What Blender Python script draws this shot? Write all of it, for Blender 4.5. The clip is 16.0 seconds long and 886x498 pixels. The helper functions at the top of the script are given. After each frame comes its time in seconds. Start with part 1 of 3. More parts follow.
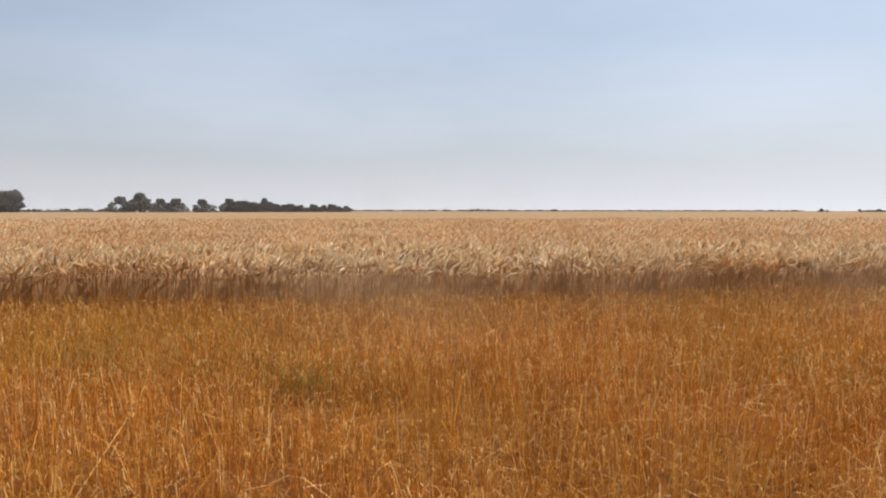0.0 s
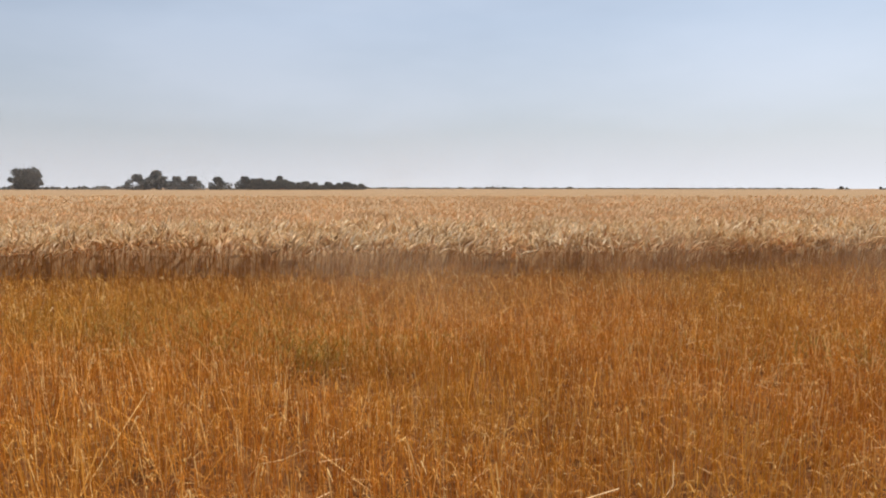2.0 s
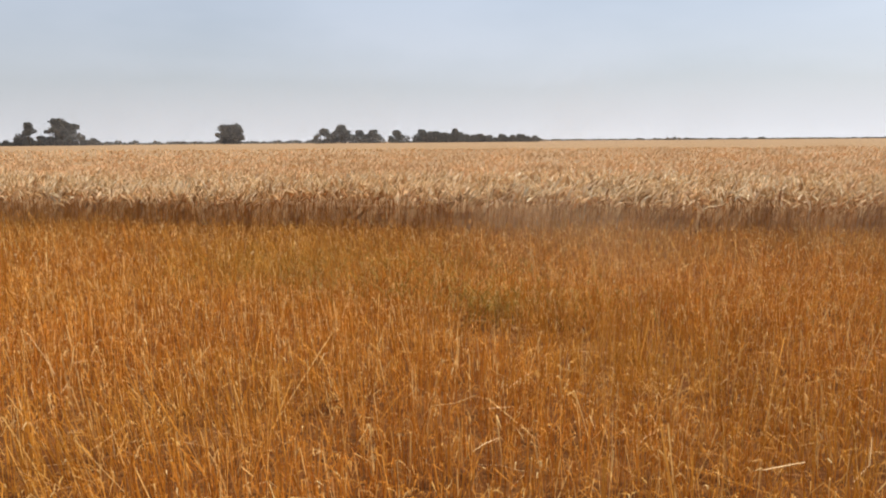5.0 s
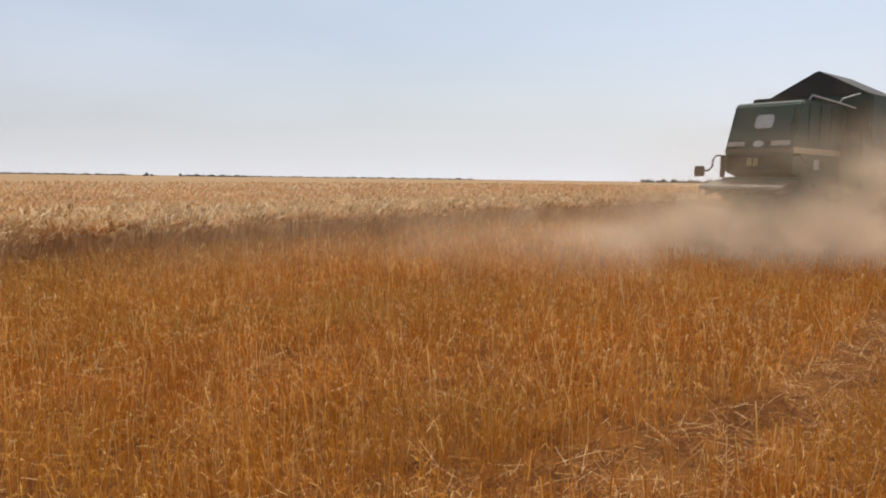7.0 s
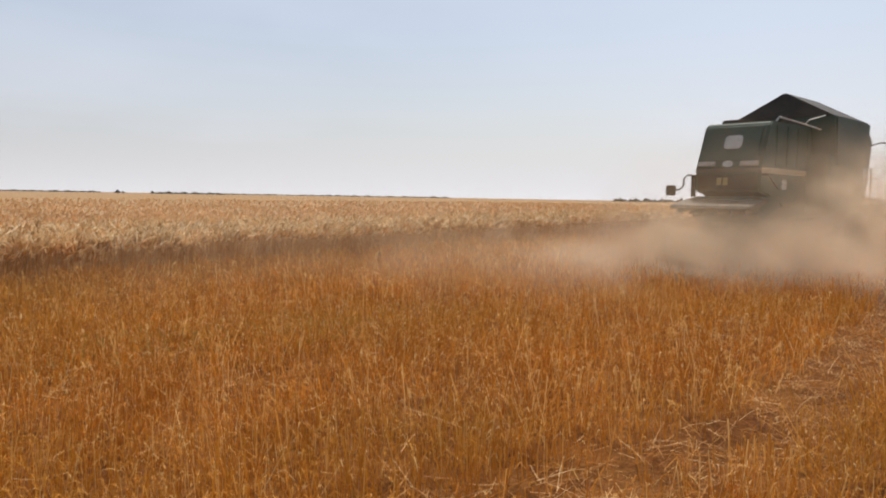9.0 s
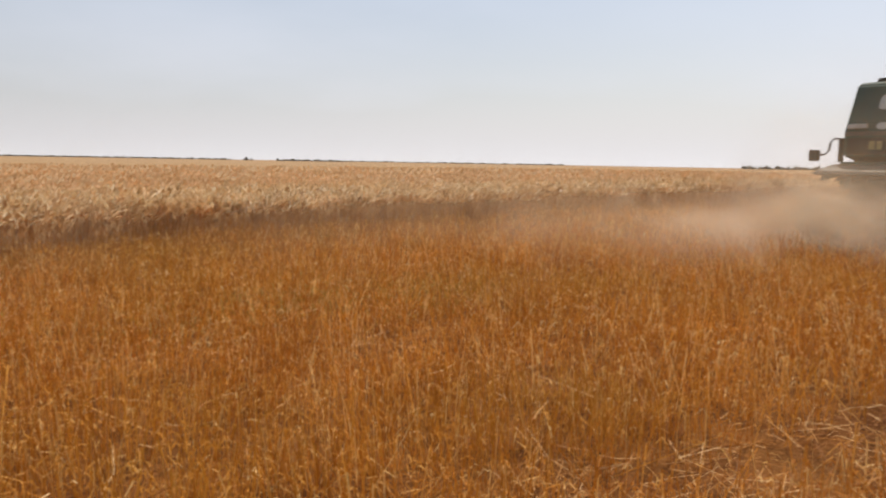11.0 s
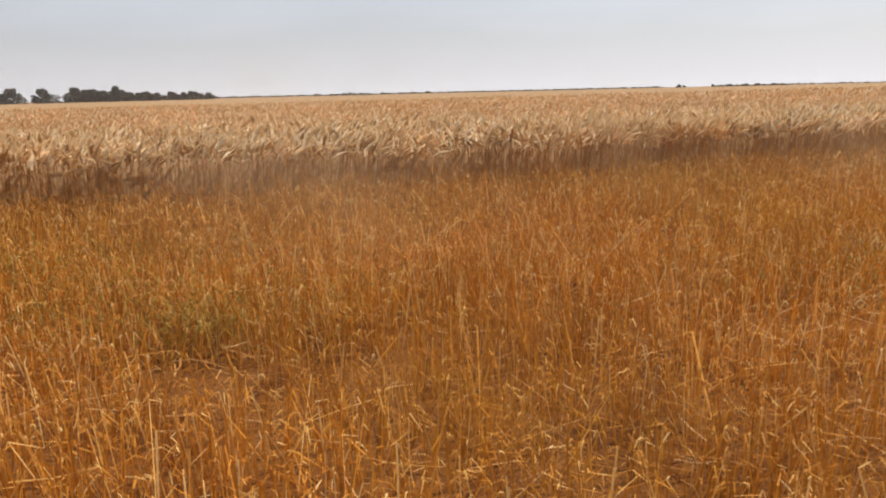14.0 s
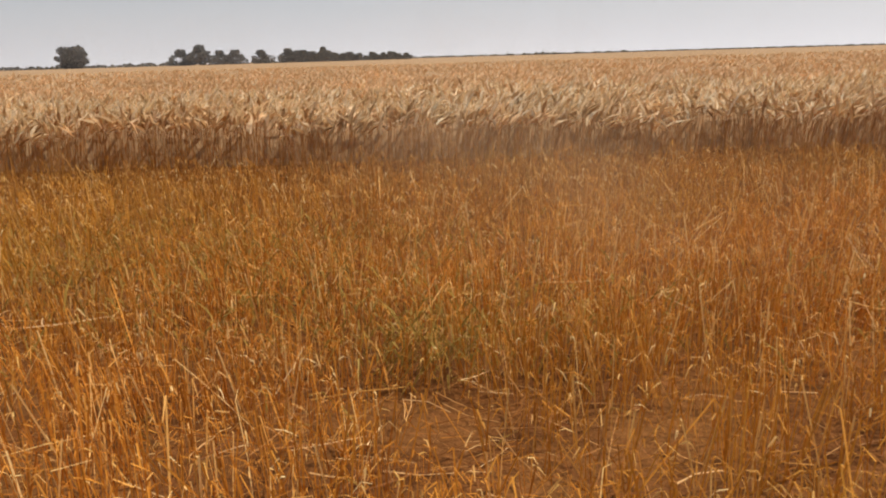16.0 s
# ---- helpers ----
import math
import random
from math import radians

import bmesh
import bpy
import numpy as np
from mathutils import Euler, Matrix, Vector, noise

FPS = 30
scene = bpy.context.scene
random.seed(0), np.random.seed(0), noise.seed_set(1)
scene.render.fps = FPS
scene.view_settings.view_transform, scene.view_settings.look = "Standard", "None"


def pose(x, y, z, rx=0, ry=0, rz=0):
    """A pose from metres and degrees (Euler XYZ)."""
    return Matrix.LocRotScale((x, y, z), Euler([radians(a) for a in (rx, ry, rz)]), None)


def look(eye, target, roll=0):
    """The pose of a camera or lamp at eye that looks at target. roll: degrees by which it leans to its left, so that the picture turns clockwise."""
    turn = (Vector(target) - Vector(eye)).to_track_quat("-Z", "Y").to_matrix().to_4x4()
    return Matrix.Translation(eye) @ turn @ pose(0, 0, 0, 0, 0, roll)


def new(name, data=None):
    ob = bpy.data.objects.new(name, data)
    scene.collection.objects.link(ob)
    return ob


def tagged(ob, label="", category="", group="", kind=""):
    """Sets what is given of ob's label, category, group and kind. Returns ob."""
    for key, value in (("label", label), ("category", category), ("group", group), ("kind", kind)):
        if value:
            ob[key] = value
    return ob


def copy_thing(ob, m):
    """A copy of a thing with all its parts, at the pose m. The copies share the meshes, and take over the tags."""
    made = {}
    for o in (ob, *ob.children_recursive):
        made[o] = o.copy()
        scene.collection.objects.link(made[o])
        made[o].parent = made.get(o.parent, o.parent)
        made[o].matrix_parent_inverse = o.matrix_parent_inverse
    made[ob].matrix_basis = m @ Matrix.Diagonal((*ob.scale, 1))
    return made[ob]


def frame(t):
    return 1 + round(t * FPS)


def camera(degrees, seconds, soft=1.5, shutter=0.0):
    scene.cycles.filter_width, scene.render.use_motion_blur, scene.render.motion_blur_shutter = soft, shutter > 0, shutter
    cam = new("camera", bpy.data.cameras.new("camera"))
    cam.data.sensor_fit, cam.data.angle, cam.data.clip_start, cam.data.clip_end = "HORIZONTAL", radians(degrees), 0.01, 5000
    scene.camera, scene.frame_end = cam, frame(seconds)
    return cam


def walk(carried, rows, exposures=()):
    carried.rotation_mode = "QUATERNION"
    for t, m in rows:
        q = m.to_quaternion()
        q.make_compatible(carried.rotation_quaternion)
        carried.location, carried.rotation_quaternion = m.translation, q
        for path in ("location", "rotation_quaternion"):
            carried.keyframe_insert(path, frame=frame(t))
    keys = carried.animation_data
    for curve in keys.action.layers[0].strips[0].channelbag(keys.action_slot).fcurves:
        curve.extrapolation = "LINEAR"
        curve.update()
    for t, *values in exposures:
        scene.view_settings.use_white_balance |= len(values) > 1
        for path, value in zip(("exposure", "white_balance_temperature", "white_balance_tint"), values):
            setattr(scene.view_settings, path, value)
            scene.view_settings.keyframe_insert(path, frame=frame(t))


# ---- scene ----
cam = camera(63.69, 16.0, soft=2.0, shutter=0.1)
PATH = [
    (0.0, pose(0.000, 0.000, 1.700, 86.92, -0.03, -3.20)),
    (0.5, pose(0.000, 0.000, 1.700, 87.21, -0.28, -0.00)),
    (1.0, pose(0.000, 0.000, 1.700, 86.31, 0.12, -1.91)),
    (1.5, pose(0.000, 0.000, 1.700, 85.20, 0.29, -2.25)),
    (2.0, pose(0.000, 0.000, 1.700, 85.13, -0.05, -2.02)),
    (2.5, pose(0.000, 0.000, 1.700, 84.46, -0.16, 4.34)),
    (3.0, pose(0.000, 0.000, 1.700, 84.16, 0.48, 14.08)),
    (3.2, pose(0.000, 0.000, 1.700, 83.83, 0.55, 15.45)),
    (4.1, pose(0.000, 0.000, 1.700, 82.60, 0.45, 16.60)),
    (5.3, pose(0.000, 0.000, 1.700, 81.22, 0.26, 9.47)),
    (5.5, pose(0.000, 0.000, 1.700, 82.17, -0.01, 7.37)),
    (6.0, pose(0.000, 0.000, 1.700, 84.78, -0.47, -12.27)),
    (6.5, pose(0.000, 0.000, 1.700, 84.55, 1.01, -39.21)),
    (7.0, pose(0.000, 0.000, 1.700, 84.38, -0.75, -53.57)),
    (7.5, pose(0.000, 0.000, 1.700, 85.50, -0.85, -55.55)),
    (8.0, pose(0.000, 0.000, 1.700, 85.68, -0.61, -55.10)),
    (8.5, pose(0.000, 0.000, 1.700, 85.96, -0.82, -55.88)),
    (8.7, pose(0.000, 0.000, 1.700, 85.93, -0.87, -55.76)),
    (10.8, pose(0.035, 0.119, 1.666, 83.86, -0.14, -53.01)),
    (11.0, pose(0.031, 0.174, 1.654, 83.11, -0.98, -46.42)),
    (11.5, pose(0.008, 0.437, 1.639, 83.36, -0.18, -36.26)),
    (12.0, pose(0.031, 0.854, 1.646, 85.90, -0.92, -26.07)),
    (12.5, pose(-0.097, 1.407, 1.570, 85.38, 2.12, -21.00)),
    (13.0, pose(-0.220, 1.951, 1.481, 83.32, 2.70, -22.82)),
    (13.5, pose(-0.322, 2.204, 1.386, 77.60, 1.61, -16.57)),
    (14.0, pose(-0.415, 2.298, 1.434, 77.62, 1.34, -13.32)),
    (14.5, pose(-0.550, 2.575, 1.425, 76.47, 0.36, -6.08)),
    (15.0, pose(-0.725, 2.785, 1.463, 75.52, 1.09, -4.70)),
    (15.5, pose(-0.719, 2.989, 1.491, 74.39, 2.02, -3.21)),
    (16.0, pose(-0.704, 3.275, 1.459, 74.92, 1.58, 1.62)),
]
walk(cam, PATH, [(0.0, 0.14, 6500, 10), (2.5, 0.15, 6500, 10), (3.2, 0.16, 6550, 10), (5.3, 0.23, 6600, 10), (5.5, 0.23, 6600, 10), (5.8, 0.15, 6600, 10), (6.5, -0.02, 6650, 10.3), (7.0, 0.03, 6650, 10.4), (7.5, 0.06, 6680, 10.5), (8.0, 0.08, 6720, 10.9), (8.5, 0.02, 6780, 11.2), (8.7, 0.02, 6780, 11.2), (10.8, 0.06, 6950, 12), (11.0, 0.06, 6950, 12), (12.0, -0.03, 6900, 12), (13.0, 0.03, 6860, 11.8), (13.5, 0.28, 6850, 11.8), (14.0, 0.16, 6850, 11.8), (14.5, 0.08, 6850, 11.8), (15.5, 0.0, 6880, 12), (16.0, 0.08, 6880, 12)])

# ---------------------------------------------------------------- light
SUN_AZ, SUN_EL = -84.0, 60.0           # sun high, to the right of the first view
world = bpy.data.worlds.new("hazy_summer_sky")
scene.world = world
world.use_nodes = True
wn, wl = world.node_tree.nodes, world.node_tree.links
sky = wn.new("ShaderNodeTexSky")
sky.sky_type = 'NISHITA'
sky.sun_disc = False
sky.sun_elevation = radians(SUN_EL)
sky.sun_rotation = radians(-SUN_AZ)
sky.dust_density = 2.5
sky.air_density = 1.1
coord = wn.new("ShaderNodeTexCoord")
sep = wn.new("ShaderNodeSeparateXYZ")
wl.new(coord.outputs["Generated"], sep.inputs[0])
squash = wn.new("ShaderNodeMapping")
squash.inputs["Scale"].default_value = (1.4, 1.4, 4.5)
wl.new(coord.outputs["Generated"], squash.inputs[0])
cirrus = wn.new("ShaderNodeTexNoise")
cirrus.inputs["Scale"].default_value = 1.3
cirrus.inputs["Detail"].default_value = 5.0
cirrus.inputs["Roughness"].default_value = 0.5
wl.new(squash.outputs[0], cirrus.inputs["Vector"])
veil = wn.new("ShaderNodeMapRange")
veil.inputs["From Min"].default_value = 0.36
veil.inputs["From Max"].default_value = 0.68
veil.inputs["To Min"].default_value = 0.54
veil.inputs["To Max"].default_value = 0.82
wl.new(cirrus.outputs["Fac"], veil.inputs["Value"])
veil_mix = wn.new("ShaderNodeMix")
veil_mix.data_type = 'RGBA'
haze_tone = wn.new("ShaderNodeMix")
haze_tone.data_type = 'RGBA'
haze_tone.inputs[6].default_value = (6.0, 6.9, 8.4, 1)
haze_tone.inputs[7].default_value = (7.35, 7.5, 8.0, 1)
wl.new(haze_tone.outputs[2], veil_mix.inputs[7])
low = wn.new("ShaderNodeMapRange")
low.inputs["From Min"].default_value = 0.0
low.inputs["From Max"].default_value = 0.22
low.inputs["To Min"].default_value = 1.0
low.inputs["To Max"].default_value = 0.0
wl.new(sep.outputs[2], low.inputs["Value"])
wl.new(low.outputs[0], haze_tone.inputs[0])
veil_max = wn.new("ShaderNodeMath")
veil_max.operation = 'MAXIMUM'
wl.new(veil.outputs[0], veil_max.inputs[0])
wl.new(low.outputs[0], veil_max.inputs[1])
wl.new(veil_max.outputs[0], veil_mix.inputs[0])
wl.new(sky.outputs[0], veil_mix.inputs[6])
# haze scatters forward: the sky grows brighter towards the sun's side
toward_sun = wn.new("ShaderNodeVectorMath")
toward_sun.operation = 'DOT_PRODUCT'
toward_sun.inputs[1].default_value = (-math.sin(radians(SUN_AZ)), math.cos(radians(SUN_AZ)), 0.0)
wl.new(coord.outputs["Generated"], toward_sun.inputs[0])
forward = wn.new("ShaderNodeMapRange")
forward.inputs["From Min"].default_value = -1.0
forward.inputs["From Max"].default_value = 1.0
forward.inputs["To Min"].default_value = 0.75
forward.inputs["To Max"].default_value = 1.10
wl.new(toward_sun.outputs["Value"], forward.inputs["Value"])
bright = wn.new("ShaderNodeVectorMath")
bright.operation = 'SCALE'
wl.new(veil_mix.outputs[2], bright.inputs[0])
wl.new(forward.outputs[0], bright.inputs["Scale"])
wl.new(bright.outputs[0], wn["Background"].inputs[0])
wn["Background"].inputs[1].default_value = 0.1

sun = new("sun", bpy.data.lights.new("sun", "SUN"))
sun.data.energy = 3.6
sun.data.angle = radians(0.6)
sun.data.color = (1.0, 0.94, 0.84)
sa, se = radians(SUN_AZ), radians(SUN_EL)
sun.matrix_world = look((-math.sin(sa) * math.cos(se) * 50, math.cos(sa) * math.cos(se) * 50, math.sin(se) * 50), (0, 0, 0))


# ---------------------------------------------------------------- materials
def material(name):
    m = bpy.data.materials.new(name)
    m.use_nodes = True
    nt = m.node_tree
    return m, nt.nodes, nt.links, nt.nodes["Principled BSDF"], nt.nodes["Material Output"]


def ramp_node(n, stops):
    r = n.new("ShaderNodeValToRGB")
    e = r.color_ramp.elements
    while len(e) < len(stops):
        e.new(0.5)
    for k, (p, c) in enumerate(stops):
        e[k].position, e[k].color = p, (*c, 1)
    return r


def straw(name, stops, patch, patch_amount=0.5, translucent=0.35, patch_scale=0.5, rough=0.55, tuft_scale=1.4, tuft_depth=0.13):
    """Dry stems: every stem has its own tone, with patches of another tone over the field."""
    m, n, l, b, out = material(name)
    geo = n.new("ShaderNodeNewGeometry")
    tone = ramp_node(n, stops)
    l.new(geo.outputs["Random Per Island"], tone.inputs[0])
    big = n.new("ShaderNodeTexNoise")
    big.inputs["Scale"].default_value = patch_scale
    big.inputs["Detail"].default_value = 3
    l.new(geo.outputs["Position"], big.inputs["Vector"])
    fac = n.new("ShaderNodeMapRange")
    fac.inputs["From Min"].default_value = 0.45
    fac.inputs["From Max"].default_value = 0.72
    fac.inputs["To Max"].default_value = patch_amount
    l.new(big.outputs["Fac"], fac.inputs["Value"])
    mix = n.new("ShaderNodeMix")
    mix.data_type = 'RGBA'
    mix.inputs[7].default_value = (*patch, 1)
    l.new(fac.outputs[0], mix.inputs[0])
    l.new(tone.outputs[0], mix.inputs[6])
    fine = n.new("ShaderNodeTexNoise")
    fine.inputs["Scale"].default_value = 60
    l.new(geo.outputs["Position"], fine.inputs["Vector"])
    fr = n.new("ShaderNodeMapRange")
    fr.inputs["To Min"].default_value = 0.75
    fr.inputs["To Max"].default_value = 1.2
    l.new(fine.outputs["Fac"], fr.inputs["Value"])
    tuft = n.new("ShaderNodeTexNoise")
    tuft.inputs["Scale"].default_value = tuft_scale
    tuft.inputs["Detail"].default_value = 4
    l.new(geo.outputs["Position"], tuft.inputs["Vector"])
    tf = n.new("ShaderNodeMapRange")
    tf.inputs["From Min"].default_value = 0.3
    tf.inputs["From Max"].default_value = 0.7
    tf.inputs["To Min"].default_value = 1.0 - tuft_depth
    tf.inputs["To Max"].default_value = 1.0 + tuft_depth
    l.new(tuft.outputs["Fac"], tf.inputs["Value"])
    tufted = n.new("ShaderNodeVectorMath")
    tufted.operation = 'SCALE'
    l.new(mix.outputs[2], tufted.inputs[0])
    l.new(tf.outputs[0], tufted.inputs["Scale"])
    mul = n.new("ShaderNodeVectorMath")
    mul.operation = 'SCALE'
    l.new(tufted.outputs[0], mul.inputs[0])
    l.new(fr.outputs[0], mul.inputs["Scale"])
    l.new(mul.outputs[0], b.inputs["Base Color"])
    b.inputs["Roughness"].default_value = rough
    b.inputs["Specular IOR Level"].default_value = 0.12
    tr = n.new("ShaderNodeBsdfTranslucent")
    l.new(mul.outputs[0], tr.inputs["Color"])
    ms = n.new("ShaderNodeMixShader")
    ms.inputs[0].default_value = translucent
    l.new(b.outputs[0], ms.inputs[1])
    l.new(tr.outputs[0], ms.inputs[2])
    l.new(ms.outputs[0], out.inputs["Surface"])
    return m


def surface(name, c1, c2, scale=3.0, rough=0.7, metal=0.0, bump=0.0, bump_scale=40.0, dust=None, dust_amount=0.5):
    """A solid surface: two tones at one scale, fine grain at another, a film of dust in patches."""
    m, n, l, b, out = material(name)
    geo = n.new("ShaderNodeTexCoord")
    t1 = n.new("ShaderNodeTexNoise")
    t1.inputs["Scale"].default_value = scale
    t1.inputs["Detail"].default_value = 6
    l.new(geo.outputs["Object"], t1.inputs["Vector"])
    r = ramp_node(n, [(0.32, c1), (0.68, c2)])
    l.new(t1.outputs["Fac"], r.inputs[0])
    last = r.outputs[0]
    if dust:
        t2 = n.new("ShaderNodeTexNoise")
        t2.inputs["Scale"].default_value = scale * 0.6
        t2.inputs["Detail"].default_value = 8
        t2.inputs["Roughness"].default_value = 0.65
        l.new(geo.outputs["Object"], t2.inputs["Vector"])
        f = n.new("ShaderNodeMapRange")
        f.inputs["From Min"].default_value = 0.35
        f.inputs["From Max"].default_value = 0.7
        f.inputs["To Max"].default_value = dust_amount
        l.new(t2.outputs["Fac"], f.inputs["Value"])
        mx = n.new("ShaderNodeMix")
        mx.data_type = 'RGBA'
        mx.inputs[7].default_value = (*dust, 1)
        l.new(f.outputs[0], mx.inputs[0])
        l.new(last, mx.inputs[6])
        last = mx.outputs[2]
    l.new(last, b.inputs["Base Color"])
    b.inputs["Roughness"].default_value = rough
    b.inputs["Metallic"].default_value = metal
    b.inputs["Specular IOR Level"].default_value = 0.03 if rough > 0.85 else 0.4
    if bump:
        t3 = n.new("ShaderNodeTexNoise")
        t3.inputs["Scale"].default_value = bump_scale
        t3.inputs["Detail"].default_value = 6
        l.new(geo.outputs["Object"], t3.inputs["Vector"])
        bp = n.new("ShaderNodeBump")
        bp.inputs["Strength"].default_value = bump
        bp.inputs["Distance"].default_value = 0.05
        l.new(t3.outputs["Fac"], bp.inputs["Height"])
        l.new(bp.outputs[0], b.inputs["Normal"])
    return m


M_STUBBLE = straw("dry_stubble_straw", [(0.0, (.38, .122, .015)), (0.45, (.575, .213, .027)), (0.78, (.74, .328, .057)), (1.0, (.94, .63, .26))],
                  (.49, .256, .036), 0.7, 0.31, 0.30, 0.6)
M_EDGE_STUBBLE = straw("browner_stubble_by_the_crop", [(0.0, (.30, .118, .024)), (0.5, (.44, .190, .040)), (0.9, (.55, .265, .064)), (1.0, (.76, .48, .20))],
                       (.42, .24, .052), 0.6, 0.34, 0.4, 0.6)
M_HUSK = straw("pale_leaf_husks", [(0.0, (.66, .34, .075)), (0.5, (.82, .50, .16)), (1.0, (.95, .74, .38))], (.74, .46, .12), 0.5, 0.35, 0.7)
M_LOOSE = straw("loose_flattened_straw", [(0.0, (.18, .060, .014)), (0.45, (.40, .165, .043)), (0.78, (.66, .36, .13)), (1.0, (.92, .64, .33))], (.46, .21, .05), 0.5, 0.25, 0.8)
# dry brown stems, toned darker to carry the shade of the crop's front
M_STEM = straw("shade_toned_wheat_stems", [(0.0, (.25, .10, .025)), (0.5, (.42, .18, .045)), (1.0, (.58, .285, .085))], (.36, .17, .043), 0.5, 0.32, 0.4)
M_EAR = straw("ripe_wheat_ears", [(0.0, (.42, .245, .105)), (0.3, (.72, .475, .225)), (0.65, (.91, .695, .42)), (1.0, (.97, .86, .63))], (.75, .50, .24), 0.6, 0.48, 0.25, 0.6)
M_FAR_EAR = straw("ripe_wheat_ears_further_in", [(0.0, (.68, .45, .24)), (0.5, (.79, .555, .32)), (1.0, (.89, .665, .425))], (.74, .50, .265), 0.5, 0.48, 0.12, 0.6, 0.35, 0.15)
M_WEED = straw("grey_green_weeds", [(0.0, (.28, .180, .038)), (0.6, (.38, .240, .050)), (1.0, (.46, .30, .075))], (.36, .23, .05), 0.4, 0.35)
M_SOIL = surface("soil_with_chaff", (.09, .033, .012), (.18, .068, .021), 2.2, 0.95, bump=0.7, bump_scale=25, dust=(.32, .145, .042), dust_amount=0.5)
# tones lowered for the shade between ears, which this closed sheet lacks
M_CANOPY = surface("wheat_afar_with_ear_shade", (.34, .218, .118), (.41, .27, .153), 0.25, 0.9, bump=0.7, bump_scale=14, dust=(.30, .185, .092), dust_amount=0.5)
M_BARK = surface("tree_bark", (.05, .035, .025), (.11, .08, .055), 4, 0.9, bump=0.5)
# dark leaves, greyed and lifted in tone to stand in for distance haze
M_LEAF = straw("haze_greyed_dark_leaves", [(0.0, (.075, .070, .060)), (0.5, (.11, .105, .088)), (1.0, (.15, .14, .118))], (.12, .105, .09), 0.5, 0.5, 0.2)
M_GREEN = surface("dusty_green_paint", (.012, .046, .034), (.020, .062, .046), 2.0, 0.65, dust=(.085, .105, .088), dust_amount=0.45)
M_GREY = surface("dusty_grey_sheet_metal", (.075, .07, .06), (.13, .115, .095), 3.0, 0.65, 0.2, dust=(.20, .16, .115), dust_amount=0.5)
M_STRIPE = surface("cream_stripe_paint", (.38, .31, .21), (.48, .40, .28), 3.0, 0.5, dust=(.42, .30, .17), dust_amount=0.5)
M_BLACK = surface("dark_machine_steel", (.012, .012, .011), (.030, .027, .024), 3.0, 0.65, 0.3, dust=(.085, .07, .052), dust_amount=0.4)
M_TYRE = surface("dusty_rubber", (.016, .015, .014), (.035, .030, .025), 6.0, 0.9, dust=(.17, .115, .065), dust_amount=0.7)
M_RIM = surface("faded_rim_paint", (.40, .34, .20), (.50, .42, .26), 4.0, 0.5, dust=(.30, .21, .12), dust_amount=0.6)
M_PALE = surface("pale_plate", (.36, .39, .38), (.48, .51, .49), 5.0, 0.4, dust=(.42, .34, .24), dust_amount=0.4)
M_LENS = surface("lamp_lens", (.34, .33, .30), (.46, .44, .40), 8.0, 0.25, dust=(.36, .28, .19), dust_amount=0.5)
M_YELLOW = surface("yellow_reflector", (.22, .19, .07), (.29, .24, .09), 8.0, 0.4, dust=(.36, .26, .12), dust_amount=0.5)
M_GLASS, gn, gl, gb, go = material("tinted_cab_glass")
gb.inputs["Base Color"].default_value = (.05, .07, .07, 1)
gb.inputs["Roughness"].default_value = 0.08
def dust_material(name, thickness, tone):
    """A thin puff of dust: densest in its middle, gone at its rim, uneven inside."""
    m, n, l, b, out = material(name)
    n.remove(b)
    uv = n.new("ShaderNodeUVMap")
    uv.uv_map = "puff"
    off = n.new("ShaderNodeVectorMath")
    off.operation = 'DISTANCE'
    off.inputs[1].default_value = (0.5, 0.5, 0.0)
    l.new(uv.outputs[0], off.inputs[0])
    soft = n.new("ShaderNodeMapRange")
    soft.interpolation_type = 'SMOOTHSTEP'
    soft.inputs["From Min"].default_value = 0.5
    soft.inputs["From Max"].default_value = 0.0
    soft.inputs["To Max"].default_value = thickness
    l.new(off.outputs["Value"], soft.inputs["Value"])
    geo = n.new("ShaderNodeNewGeometry")
    grain = n.new("ShaderNodeTexNoise")
    grain.inputs["Scale"].default_value = 2.6
    grain.inputs["Detail"].default_value = 6
    l.new(geo.outputs["Position"], grain.inputs["Vector"])
    uneven = n.new("ShaderNodeMapRange")
    uneven.inputs["From Min"].default_value = 0.3
    uneven.inputs["From Max"].default_value = 0.7
    uneven.inputs["To Min"].default_value = 0.75
    uneven.inputs["To Max"].default_value = 1.25
    l.new(grain.outputs["Fac"], uneven.inputs["Value"])
    mul = n.new("ShaderNodeMath")
    mul.operation = 'MULTIPLY'
    l.new(soft.outputs[0], mul.inputs[0])
    l.new(uneven.outputs[0], mul.inputs[1])
    dif = n.new("ShaderNodeBsdfDiffuse")
    tra = n.new("ShaderNodeBsdfTranslucent")
    for node in (dif, tra):
        node.inputs["Color"].default_value = (*tone, 1)
    both = n.new("ShaderNodeMixShader")
    both.inputs[0].default_value = 0.5
    l.new(dif.outputs[0], both.inputs[1])
    l.new(tra.outputs[0], both.inputs[2])
    clear = n.new("ShaderNodeBsdfTransparent")
    mix = n.new("ShaderNodeMixShader")
    l.new(mul.outputs[0], mix.inputs[0])
    l.new(clear.outputs[0], mix.inputs[1])
    l.new(both.outputs[0], mix.inputs[2])
    l.new(mix.outputs[0], out.inputs["Surface"])
    return m


M_DUST = dust_material("airborne_chaff_dust", 0.10, (.94, .75, .55))
M_HAZE = dust_material("far_dusty_haze", 0.012, (.82, .80, .80))
M_DRIFT = dust_material("thin_drifting_dust", 0.022, (.92, .68, .43))
scene.cycles.transparent_max_bounces = 96


# ---------------------------------------------------------------- mesh builders
rng = np.random.default_rng(7)


